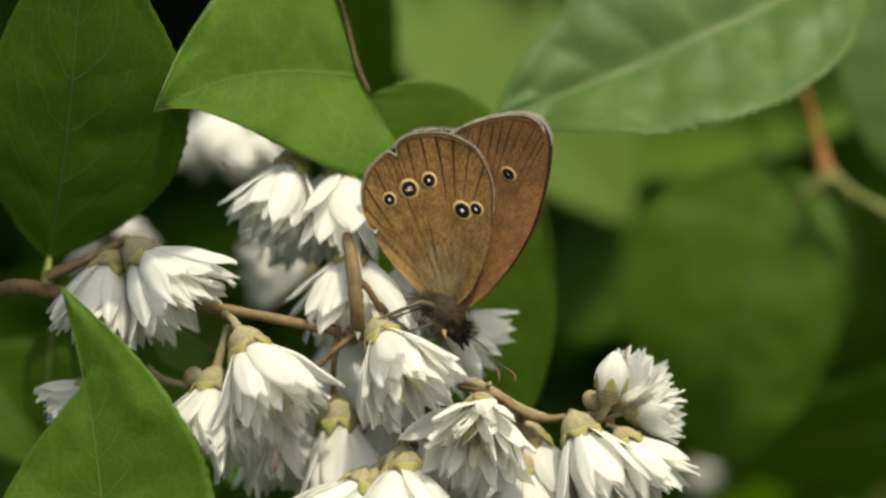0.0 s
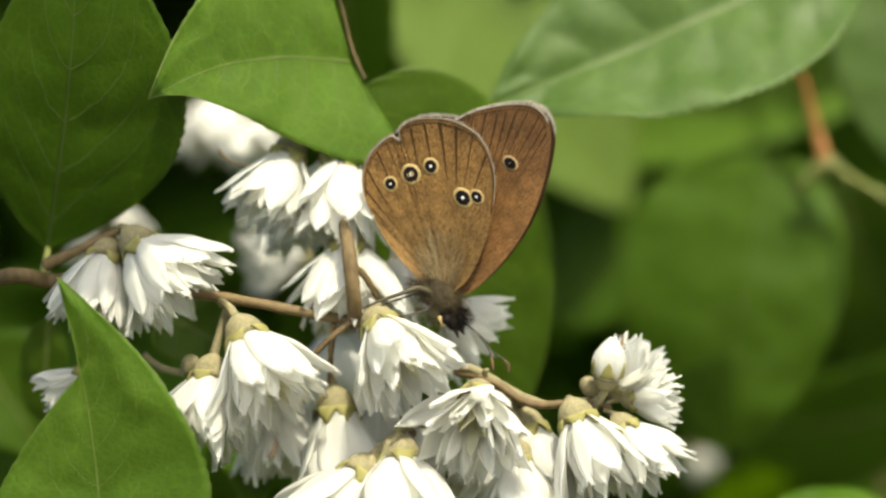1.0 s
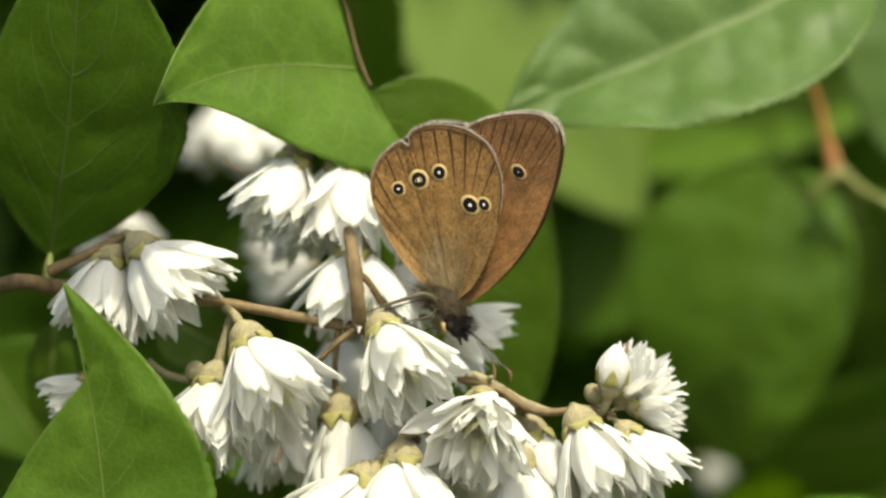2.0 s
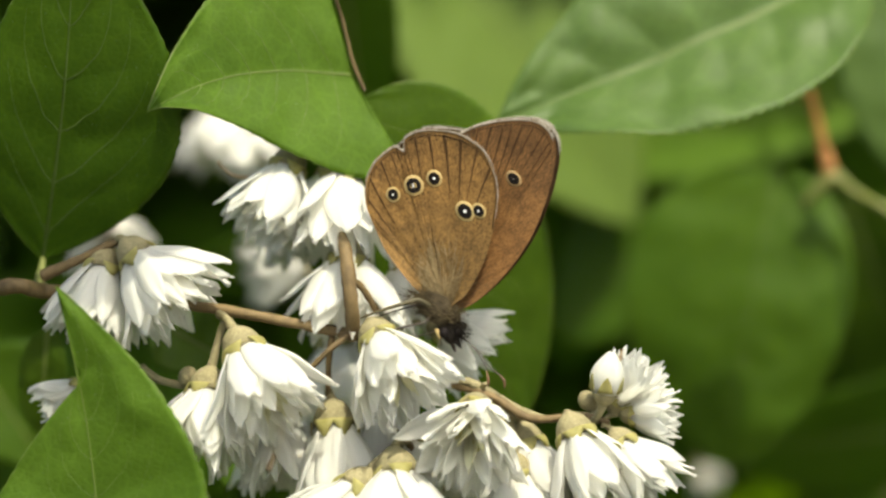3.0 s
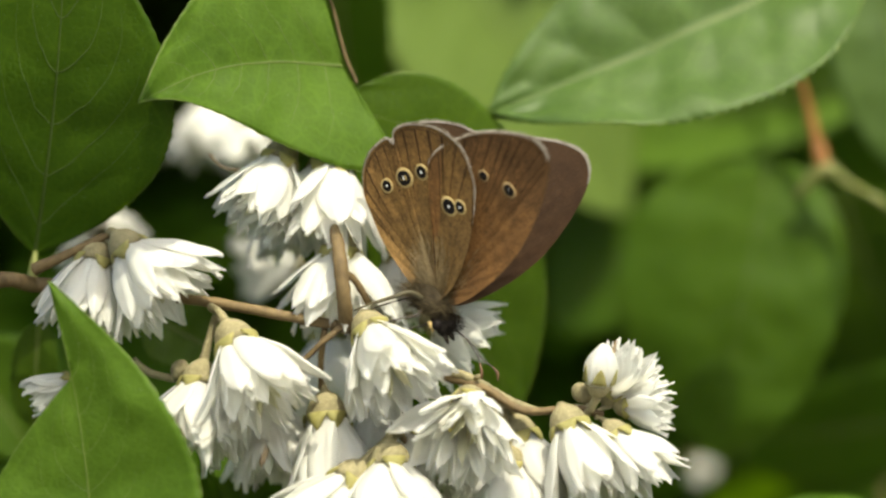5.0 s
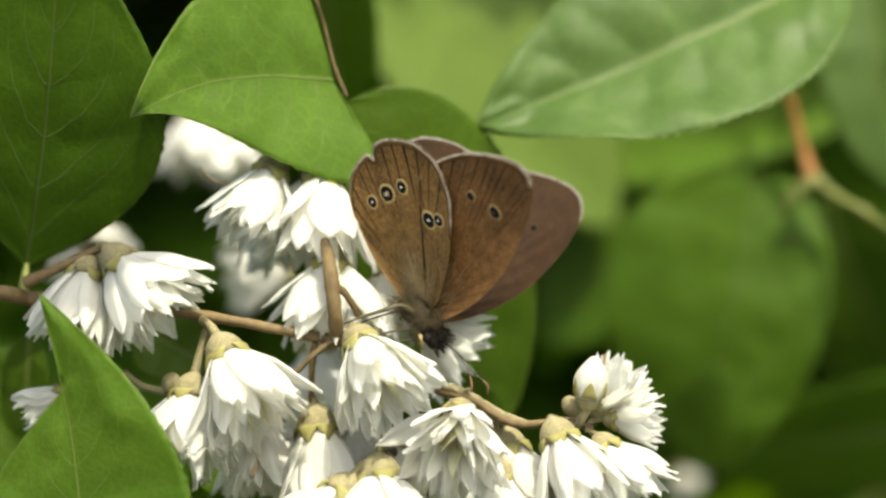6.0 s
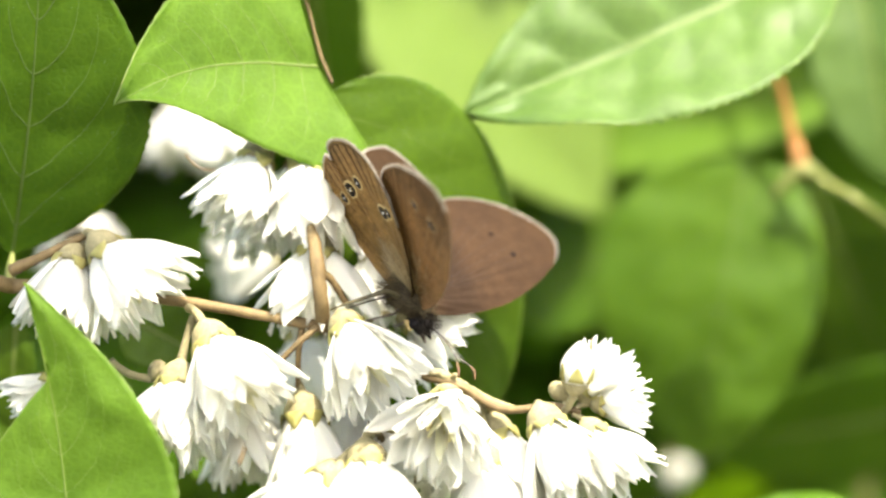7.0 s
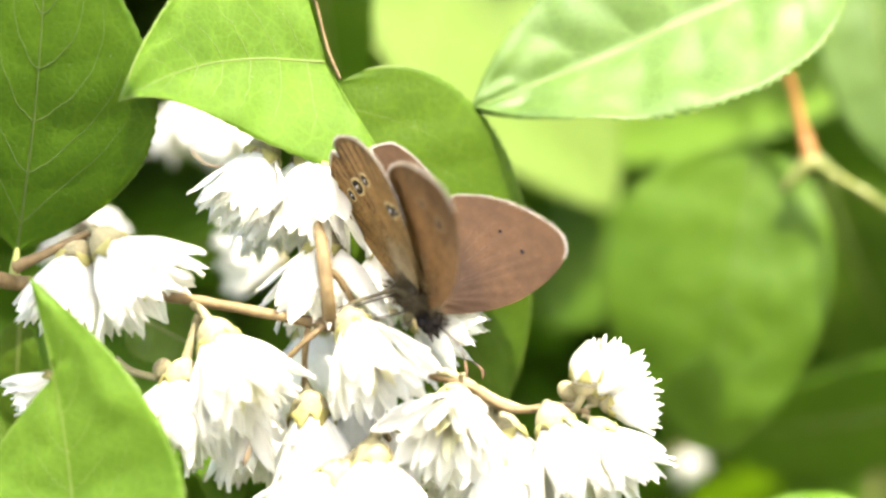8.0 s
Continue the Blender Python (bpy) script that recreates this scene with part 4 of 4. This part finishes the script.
            c = point(min(max(u + rng.uniform(-0.03, 0.03), 0), 1), r1) + Vector((0, 0, rng.uniform(0.15, 0.55) * under))
            w = (c - a).cross(Vector((0, 0, 1))).normalized() * 0.035
            vs = [bm.verts.new(p) for p in (a - w, a + w, c, a + Vector((0, 0, 0.05 * under)))]
            for f in ((0, 1, 2), (1, 3, 2), (3, 0, 2)):
                bm.faces.new([vs[i] for i in f])
        part("hair", bm, HAIR_GOLD, ob, "fine golden hairs at the root", smooth=False)
    return ob


butterfly = thing("butterfly", (-1, 0, -5.9), "brown ringlet butterfly with cream-ringed eyespots, feeding on a white flower", "butterfly")
HIND_SPOTS = [(-0.1, 14.3, 0.92, 0.95, 0, 0.16), (2.6, 14.3, 1.25, 0.95, 0, 0.16), (5.2, 14.1, 1.02, 0.95, 0, 0.16), (7.0, 9.2, 1.32, 0.82, 20, 0.16), (8.6, 8.6, 1.0, 0.82, 20, 0.16)]
FORE_SPOTS = [(13.7, 10.4, 1.05, 0.75, 20, 0.06), (11.0, 12.7, 0.75, 0.85, 20, 0.06)]
near_hind = wing("hind_wing", butterfly, HIND, False, HIND_SPOTS, [], 22, 84, 0.9, "brown hind wing with five eyespots and a pale frayed, torn fringe", 17, None, 800)
near_fore = wing("fore_wing", butterfly, FORE, False, FORE_SPOTS, [], 14, 56, 0.5, "brown fore wing with two small eyespots", 13, WING_FORE, 160, (0.20, 0.60))
far_fore = wing("fore_wing", butterfly, FORE, True, [], [(13.7, 10.4, 0.34), (11.0, 12.7, 0.24)], 16, 60, -0.5, "purplish brown fore wing upper side with a pale fringe", 9, span=(0.20, 0.62))
far_hind = wing("hind_wing", butterfly, WHOLE_HIND, True, [], [], 22, 74, -0.9, "purplish brown hind wing upper side with a pale fringe")


def blob(bm, centre, axis, length, radius, sides=18, fat=0.5):
    """An egg-shaped body part."""
    ax = Vector(axis).normalized()
    prof = []
    for i in range(13):
        s = i / 12
        prof.append((length * (s - 0.5), max(0.03, radius * math.sin(math.pi * (0.02 + 0.96 * s)) ** fat)))
    lathe(bm, centre, ax, prof, sides)


def body():
    c = lambda px: Vector(px) - Vector((-1, 0, -5.9))
    bm = bmesh.new()
    blob(bm, c((-1.9, 0.1, -6.1)), c((0.9, -0.6, -7.7)) - c((-4.2, 0.8, -4.8)), 5.8, 1.75)
    part("thorax", bm, FUR, butterfly, "grey-brown furry thorax")
    bm = bmesh.new()
    blob(bm, c((-1.7, 3.6, -2.3)), c((-1.4, 1.3, -5.4)) - c((-2.6, 5.9, 0.8)), 8.6, 1.0, 18, 0.6)
    part("abdomen", bm, FUR, butterfly)
    bm = bmesh.new()
    blob(bm, c((-0.4, -0.8, -9.0)), (0.2, -0.2, -0.9), 2.6, 1.05)
    head = part("head", bm, HEAD, butterfly)
    for dx, dy in ((-0.75, -0.7), (0.8, -0.45)):
        bm = bmesh.new()
        blob(bm, c((-0.4, -0.8, -9.0)) + Vector((dx, dy, 0.1)), (0.3, 0, -1), 1.3, 0.62)
        part("eye", bm, BLACK, head)
    for a, b in (((0.2, -1.0, -9.7), (0.8, -1.3, -10.7)), ((-0.3, -1.1, -9.8), (0.1, -1.5, -11.1))):
        bm = bmesh.new()
        tube(bm, [c(a), (c(a) + c(b)) * 0.5, c(b)], [0.35, 0.28, 0.1], 7, 8, 0.4)
        part("palp", bm, HEAD, head)
    bm = bmesh.new()
    tube(bm, [c((-1.3, -1, -9.4)), c((-1.8, -1.2, -8.9)), c((-2.1, -1.2, -8.5)), c((-1.6, -1.4, -9.7))], [0.2, 0.24, 0.2, 0.14], 7, 14)
    part("proboscis", bm, RING, head, "curled tan proboscis")
    for pts in ([(0.1, -1.0, -8.8), (2.0, -1.6, -10.3), (3.5, -2.0, -12.5), (3.8, -2.2, -13.5)], [(0.5, -0.2, -9.0), (3.0, -0.4, -11.3), (4.0, -0.5, -12.8), (5.4, -0.6, -13.9)]):
        bm = bmesh.new()
        tube(bm, [c(p) for p in pts], [0.085, 0.075, 0.075, 0.09], 6, 24)
        part("antenna", bm, LIMB, head)
        bm = bmesh.new()
        end, before = c(pts[3]), c(pts[2])
        d = (end - before).normalized()
        tube(bm, [end - d * 0.2, end + d * 0.5 + Vector((0, 0, -0.3)), end + d * 0.5 + Vector((0, 0, -1.2))], [0.09, 0.17, 0.08], 7, 8)
        part("antenna_club", bm, CLUB, head)
    legs = ([(-3.0, -1.6, -7.2), (-3.5, -2.6, -7.7), (-6.1, -3.0, -8.3), (-8.1, -2.8, -9.0), (-9.2, -2.6, -9.9)], [(-2.8, -1.2, -5.8), (-4.3, -2.0, -5.1), (-6.1, -2.4, -5.6), (-8.7, -2.0, -6.4), (-10.8, -1.4, -7.2)],
            [(-3.6, -0.8, -5.6), (-5.0, -1.8, -5.9), (-6.6, -2.2, -6.3), (-8.4, -1.8, -6.9), (-9.2, -1.2, -7.3)], [(-1.4, 0.6, -8.1), (-2.2, 0.5, -8.6), (-2.9, 0.4, -9), (-4.5, 0.2, -9.4), (-5.5, 0, -10.3)])
    for i, pts in enumerate(legs):
        bm = bmesh.new()
        tube(bm, [c(p) for p in pts], [0.14, 0.12, 0.10, 0.085, 0.06] if i != 1 else [0.30, 0.27, 0.25, 0.17, 0.09], 8, 28)
        part("leg", bm, LIMB_PALE if i == 1 else LIMB, butterfly)
    # fur
    rng = random.Random(8)
    bm = bmesh.new()
    centre = c((-1.9, 0.1, -6.1))
    ax = (c((0.9, -0.6, -7.7)) - c((-4.2, 0.8, -4.8))).normalized()
    for k in range(2200):
        d = Vector((rng.gauss(0, 1), rng.gauss(-0.5, 0.8), rng.gauss(0, 1))).normalized()
        root = centre + ax * rng.uniform(-2.4, 2.6) + d * 1.35
        tip = root + (d * 0.8 - ax * rng.uniform(-0.2, 1.2)) * rng.uniform(0.6, 1.4)
        s = d.cross(ax).normalized() * 0.045
        vs = [bm.verts.new(p) for p in (root - s, root + s, tip, root + ax * 0.05)]
        for f in ((0, 1, 2), (1, 3, 2), (3, 0, 2), (0, 3, 1)):
            bm.faces.new([vs[i] for i in f])
    part("fur", bm, FUR_PALE, butterfly, "short grey-brown hairs", smooth=False)
    bm = bmesh.new()
    centre = c((0.1, -0.8, -8.5))
    for k in range(1100):
        d = Vector((rng.gauss(0, 1), rng.gauss(-0.4, 0.8), rng.gauss(0, 1))).normalized()
        root = centre + d * 0.95 + ax * rng.uniform(-1.4, 0.8)
        tip = root + (d * 0.9 + ax * rng.uniform(-0.3, 0.8)) * rng.uniform(0.35, 0.9)
        w = d.cross(ax).normalized() * 0.05
        vs = [bm.verts.new(p) for p in (root - w, root + w, tip, root + ax * 0.05)]
        for f in ((0, 1, 2), (1, 3, 2), (3, 0, 2)):
            bm.faces.new([vs[i] for i in f])
    part("fur", bm, HEAD, head, "black bristles round the head", smooth=False)


body()

# ---- the honey bee ----
BEE_FUR = plain_material("bee_fur", (0.055, 0.030, 0.008), (0.185, 0.105, 0.032), 2500, 0.9, 0.8, 0.0002)
BEE_DARK = plain_material("bee_dark", (0.007, 0.005, 0.003), (0.020, 0.014, 0.008), 2200, 0.7, 0.4)
BEE_BAND = plain_material("bee_band", (0.08, 0.058, 0.026), (0.15, 0.11, 0.055), 2500, 0.8, 0.6)


for m in (BEE_FUR, BEE_DARK, BEE_BAND):
    m.node_tree.nodes["Principled BSDF"].inputs["Specular IOR Level"].default_value = 0.1


def film_material():
    m, nt, bsdf, out = shader("bee_wing_film")
    bsdf.inputs["Base Color"].default_value = (0.75, 0.70, 0.6, 1)
    bsdf.inputs["Roughness"].default_value = 0.25
    bsdf.inputs["Alpha"].default_value = 0.003
    bsdf.inputs["Specular IOR Level"].default_value = 0.05
    n = noisy(nt, 900, 3)
    bumped(nt, bsdf, n, 0.3, 0.0001)
    return m


BEE_FILM = film_material()


def make_bee():
    """A bee with its head towards +x and its back towards +z, in flight."""
    ob = thing("honey_bee", (0, 0, 0), "golden brown honey bee in flight with a banded abdomen", "bee")
    bm = bmesh.new()
    blob(bm, Vector((0, 0, 0)), (1, 0, 0), 4.2, 1.95)
    thorax = part("thorax", bm, BEE_FUR, ob, "golden furry thorax")
    rng = random.Random(3)
    bm = bmesh.new()
    for k in range(1500):
        d = Vector((rng.gauss(0, 1), rng.gauss(0, 1), rng.gauss(0.4, 0.8))).normalized()
        root = Vector((d.x * 1.9, d.y * 1.7, d.z * 1.7))
        tip = root + d * rng.uniform(0.4, 1.0)
        s = d.orthogonal().normalized() * 0.05
        vs = [bm.verts.new(p) for p in (root - s, root + s, tip, root + d.cross(s))]
        for f in ((0, 1, 2), (1, 3, 2), (3, 0, 2), (0, 3, 1)):
            bm.faces.new([vs[i] for i in f])
    part("fur", bm, BEE_FUR, thorax, smooth=False)
    bm = bmesh.new()
    blob(bm, Vector((2.9, 0, -0.3)), (0, 1, 0), 3.4, 1.25)
    head = part("head", bm, BEE_DARK, ob)
    for s in (-1, 1):
        bm = bmesh.new()
        blob(bm, Vector((3.1, 1.25 * s, -0.2)), (0.2, 0, 1), 2.0, 0.62)
        part("eye", bm, BLACK, head)
        bm = bmesh.new()
        tube(bm, [Vector((3.7, 0.4 * s, 0)), Vector((4.8, 0.9 * s, 0.4)), Vector((6.4, 1.3 * s, 0.1))], [0.12, 0.11, 0.12], 6, 12)
        part("antenna", bm, BEE_DARK, head)
        for k, (x, reach, sweep) in enumerate(((1.2, 2.6, 0.8), (0.2, 3.0, -0.6), (-0.8, 3.6, -2.4))):
            bm = bmesh.new()
            tube(bm, [Vector((x, 1.2 * s, -1.0)), Vector((x + sweep * 0.3, (1.2 + reach * 0.5) * s, -1.2)), Vector((x + sweep, (1.0 + reach * 0.55) * s, -3.0)), Vector((x + sweep * 1.5, reach * 0.55 * s, -4.2))], [0.3, 0.26, 0.2, 0.1], 7, 16)
            part("leg", bm, BEE_DARK, ob)
        for name, ln, wd, x, ang in (("fore_wing", 9.0, 3.0, 0.7, 72), ("hind_wing", 6.4, 2.1, -0.5, 100)):
            bm = bmesh.new()
            grid = []
            for i in range(13):
                q = i / 12
                w = wd * (0.18 + 0.82 * math.sin(math.pi * min(0.5, q * 0.7))) * (1 - max(0, (q - 0.75) / 0.25) ** 2) ** 0.5 + 0.02
                a = radians(ang)
                along = Vector((math.cos(a), math.sin(a) * s, 0.25))
                across = Vector((-math.sin(a), math.cos(a) * s, 0))
                grid.append([Vector((x, 1.0 * s, 1.3)) + along * ln * q + across * w * v for v in (0, 0.35, 0.7, 1)])
            sheet(bm, grid, lambda i, j: Vector((0, 0, 1)), 0.03)
            part(name, bm, BEE_FILM, ob, "clear blurred wing")
    rad = [0.9, 1.9, 2.15, 2.1, 1.85, 1.35, 0.25]
    for k in range(6):
        bm = bmesh.new()
        x = -2.0 - 1.25 * k
        drop = -0.05 * k * k
        lathe(bm, (x, 0, drop), (-1, 0, -0.08), [(-0.1, rad[k] * 0.96), (0.25, max(rad[k], rad[k + 1]) * 1.0), (0.8, rad[k + 1] * 1.02), (1.3, rad[k + 1] * 0.93)], 20)
        seg = part("abdomen_ring", bm, BEE_DARK, ob)
        bm = bmesh.new()
        lathe(bm, (x, 0, drop), (-1, 0, -0.08), [(0.92, rad[k + 1] * 0.97), (1.0, rad[k + 1] * 1.045), (1.18, rad[k + 1] * 1.02), (1.25, rad[k + 1] * 0.95)], 20)
        part("pale_band", bm, BEE_BAND, seg)
    return ob


bee = make_bee()


# ---- what moves ----
P_AXIS, A_AXIS = Vector((0.9165, 0, 0.4)), Vector((-0.4, 0, 0.9165))
WING_FRAME = Matrix((P_AXIS, A_AXIS, (0, -1, 0))).transposed().to_4x4()


def wing_pose(open_angle, sweep, twist, layer):
    """open_angle: degrees by which the wing leans towards the viewer; sweep: degrees forward in its plane; twist: about its length."""
    m = WING_FRAME @ Matrix.Rotation(radians(-open_angle), 4, "Y") @ Matrix.Rotation(radians(twist), 4, "X") @ Matrix.Rotation(radians(-sweep), 4, "Z")
    return m @ Matrix.Translation((0, 0, layer * MM))


def bee_pose(at, heading, bank=0.0):
    f = Vector(heading).normalized()
    up = Vector((0.1, -0.85, 0.5))
    up = (up - f * up.dot(f)).normalized()
    m = Matrix((f, up.cross(f), up)).transposed().to_4x4()
    return Matrix.Translation(ORIGIN + Vector(at) * MM) @ m @ Matrix.Rotation(radians(bank), 4, "X")


def drift(ob, rows):
    """Sway in the wind, as seconds and millimetres across and up."""
    home = ob.location.copy()
    walk(ob, [(t, Matrix.Translation(home + Vector((x, 0, z)) * MM)) for t, x, z in rows])


def motions():
    home = Matrix.Translation(butterfly.location)
    walk(butterfly, [(t, home @ Matrix.Rotation(radians(a), 4, "Y")) for t, a in ((0, -4.5), (0.5, -1.7), (1.0, -1.9), (1.5, -0.7), (3.0, 0), (8.0, 0))])
    beats = {near_hind: ((17, 0, 0), (43, -2, -4), (44, -4, -4), (47, -4, -3), (56, -8, 0), (67, -12, 3), 0.30), near_fore: ((16, 0, 0), (39, 11, 0), (40, 11, 0), (42, 12, 0), (56, 14, 0), (70, 14, 0), 0.0),
             far_fore: ((15, 0.4, 0), (-18, 21, -9), (-20, 22, -10), (-22, 24, -11), (-33, 32, -16), (-42, 37, -19), -0.30), far_hind: ((12, 0, 0), (-18, 6, 0), (-20, 8, 0), (-22, 8, 0), (-40, 12, 0), (-60, 16, -1), -0.60)}
    for ob, (shut, half, more, last, mid, wide, layer) in beats.items():
        rows = [(0, shut), (2.0, shut), (4.25, shut), (5.25, half), (5.6, more), (6.1, last), (6.2, mid), (6.3, wide), (7.0, wide), (8.0, wide)]
        walk(ob, [(t, wing_pose(a, s, w, layer)) for t, (a, s, w) in rows])
    walk(bee, [(0, bee_pose((71.8, -8, -107.4), (-0.5, 0, 0.8))), (6.6, bee_pose((50.0, -8, -59.2), (-0.5, 0, 0.8))), (7.0, bee_pose((42.3, -8, -37.4), (-0.55, 0.1, 0.8))),
               (7.1, bee_pose((39.3, -8, -25.7), (-0.45, 0.1, 0.85))), (7.2, bee_pose((37.7, -8, -24.9), (-0.52, 0.1, 0.85), 8)), (7.3, bee_pose((44.2, -8, -39.3), (-0.5, 0.2, 0.7), 20)),
               (7.6, bee_pose((59.0, -8, -68.9), (-0.3, 0.3, 0.7), 20)), (8.0, bee_pose((71.8, -8, -94.6), (-0.3, 0.3, 0.7)))])
    right_wind = [(0, -0.33, -0.13), (0.5, -0.84, -0.14), (1, -0.27, -0.16), (1.5, -0.04, -0.41), (3, -0.03, -0.09), (3.5, 0, -0), (4, -0.03, -0.13), (5.5, -0.21, -0.15), (6, -0.07, -0.02), (6.5, -0.05, -0.12), (7, 0.2, -0.29), (7.5, -0.75, -0.12), (8, -0.16, -0.06)]
    for ob in (right_twig, green_twig, big_leaf, edge_leaf, shade_leaf, deep_leaf, red_twig, band_leaf):
        drift(ob, right_wind)
    drift(gloss_leaf, [(0, -0.4, 0.08), (0.5, -1.23, 0.22), (1, -0.47, 0.34), (1.5, 0.23, -0.13), (3, 0.46, -0.04), (3.5, 0, -0), (4, 0.07, 0.05), (5.5, 0.2, -0.03), (6, 0.1, -0.02), (6.5, 0.1, -0.02), (7, 0.27, -0.17), (7.5, -0.55, 0.19), (8, 0.07, -0.01)])
    drift(tip_leaf, [(0, 0.17, -0.04), (0.5, 0.04, 0.14), (1, 0.06, 0.11), (1.5, 0.06, 0.1), (3, 0.14, -0.05), (3.5, 0, -0), (4, 0.1, 0.1), (5.5, 0.13, 0.01), (6, 0.13, 0.02), (6.5, 0, -0.1), (7, 0.06, -0.02), (7.5, 0.12, -0.01), (8, 0.05, -0.1)])
    drift(left_leaf, [(0, -0.06, 0.07), (0.5, 0.07, 0.06), (1, 0.13, -0.06), (1.5, -0.09, -0.11), (3, -0.27, -0.01), (3.5, -0, -0), (4, -0, -0.02), (5.5, -0.19, -0.04), (6, -0.09, 0.07), (6.5, -0.09, -0.03), (7, -0.1, -0.05), (7.5, 0.02, 0.12), (8, -0.02, 0.02)])
    drift(low_leaf, [(0, -0.11, 0.16), (0.5, 0.15, 0.15), (1, -0.2, -0.05), (1.5, -0.04, -0.06), (3, 0.04, 0.08), (3.5, 0, -0), (4, 0.02, 0.11), (5.5, 0.11, 0.02), (6, 0.02, 0.06), (6.5, 0.01, 0.05), (7, -0.02, -0.06), (7.5, 0.39, 0.24), (8, 0.19, 0.21)])
    drift(back_leaf, [(0, -0.17, -0.02), (0.5, -0.19, 0.02), (1, -0.06, -0.1), (1.5, -0.08, -0.12), (3, -0.27, -0.18), (3.5, 0, -0), (4, -0.06, 0.01), (5.5, -0.28, -0.14), (6, -0.19, -0.11), (6.5, -0.25, -0.14), (7, -0.14, -0.34), (7.5, -0.5, 0.05), (8, -0.21, 0.06)])


motions()
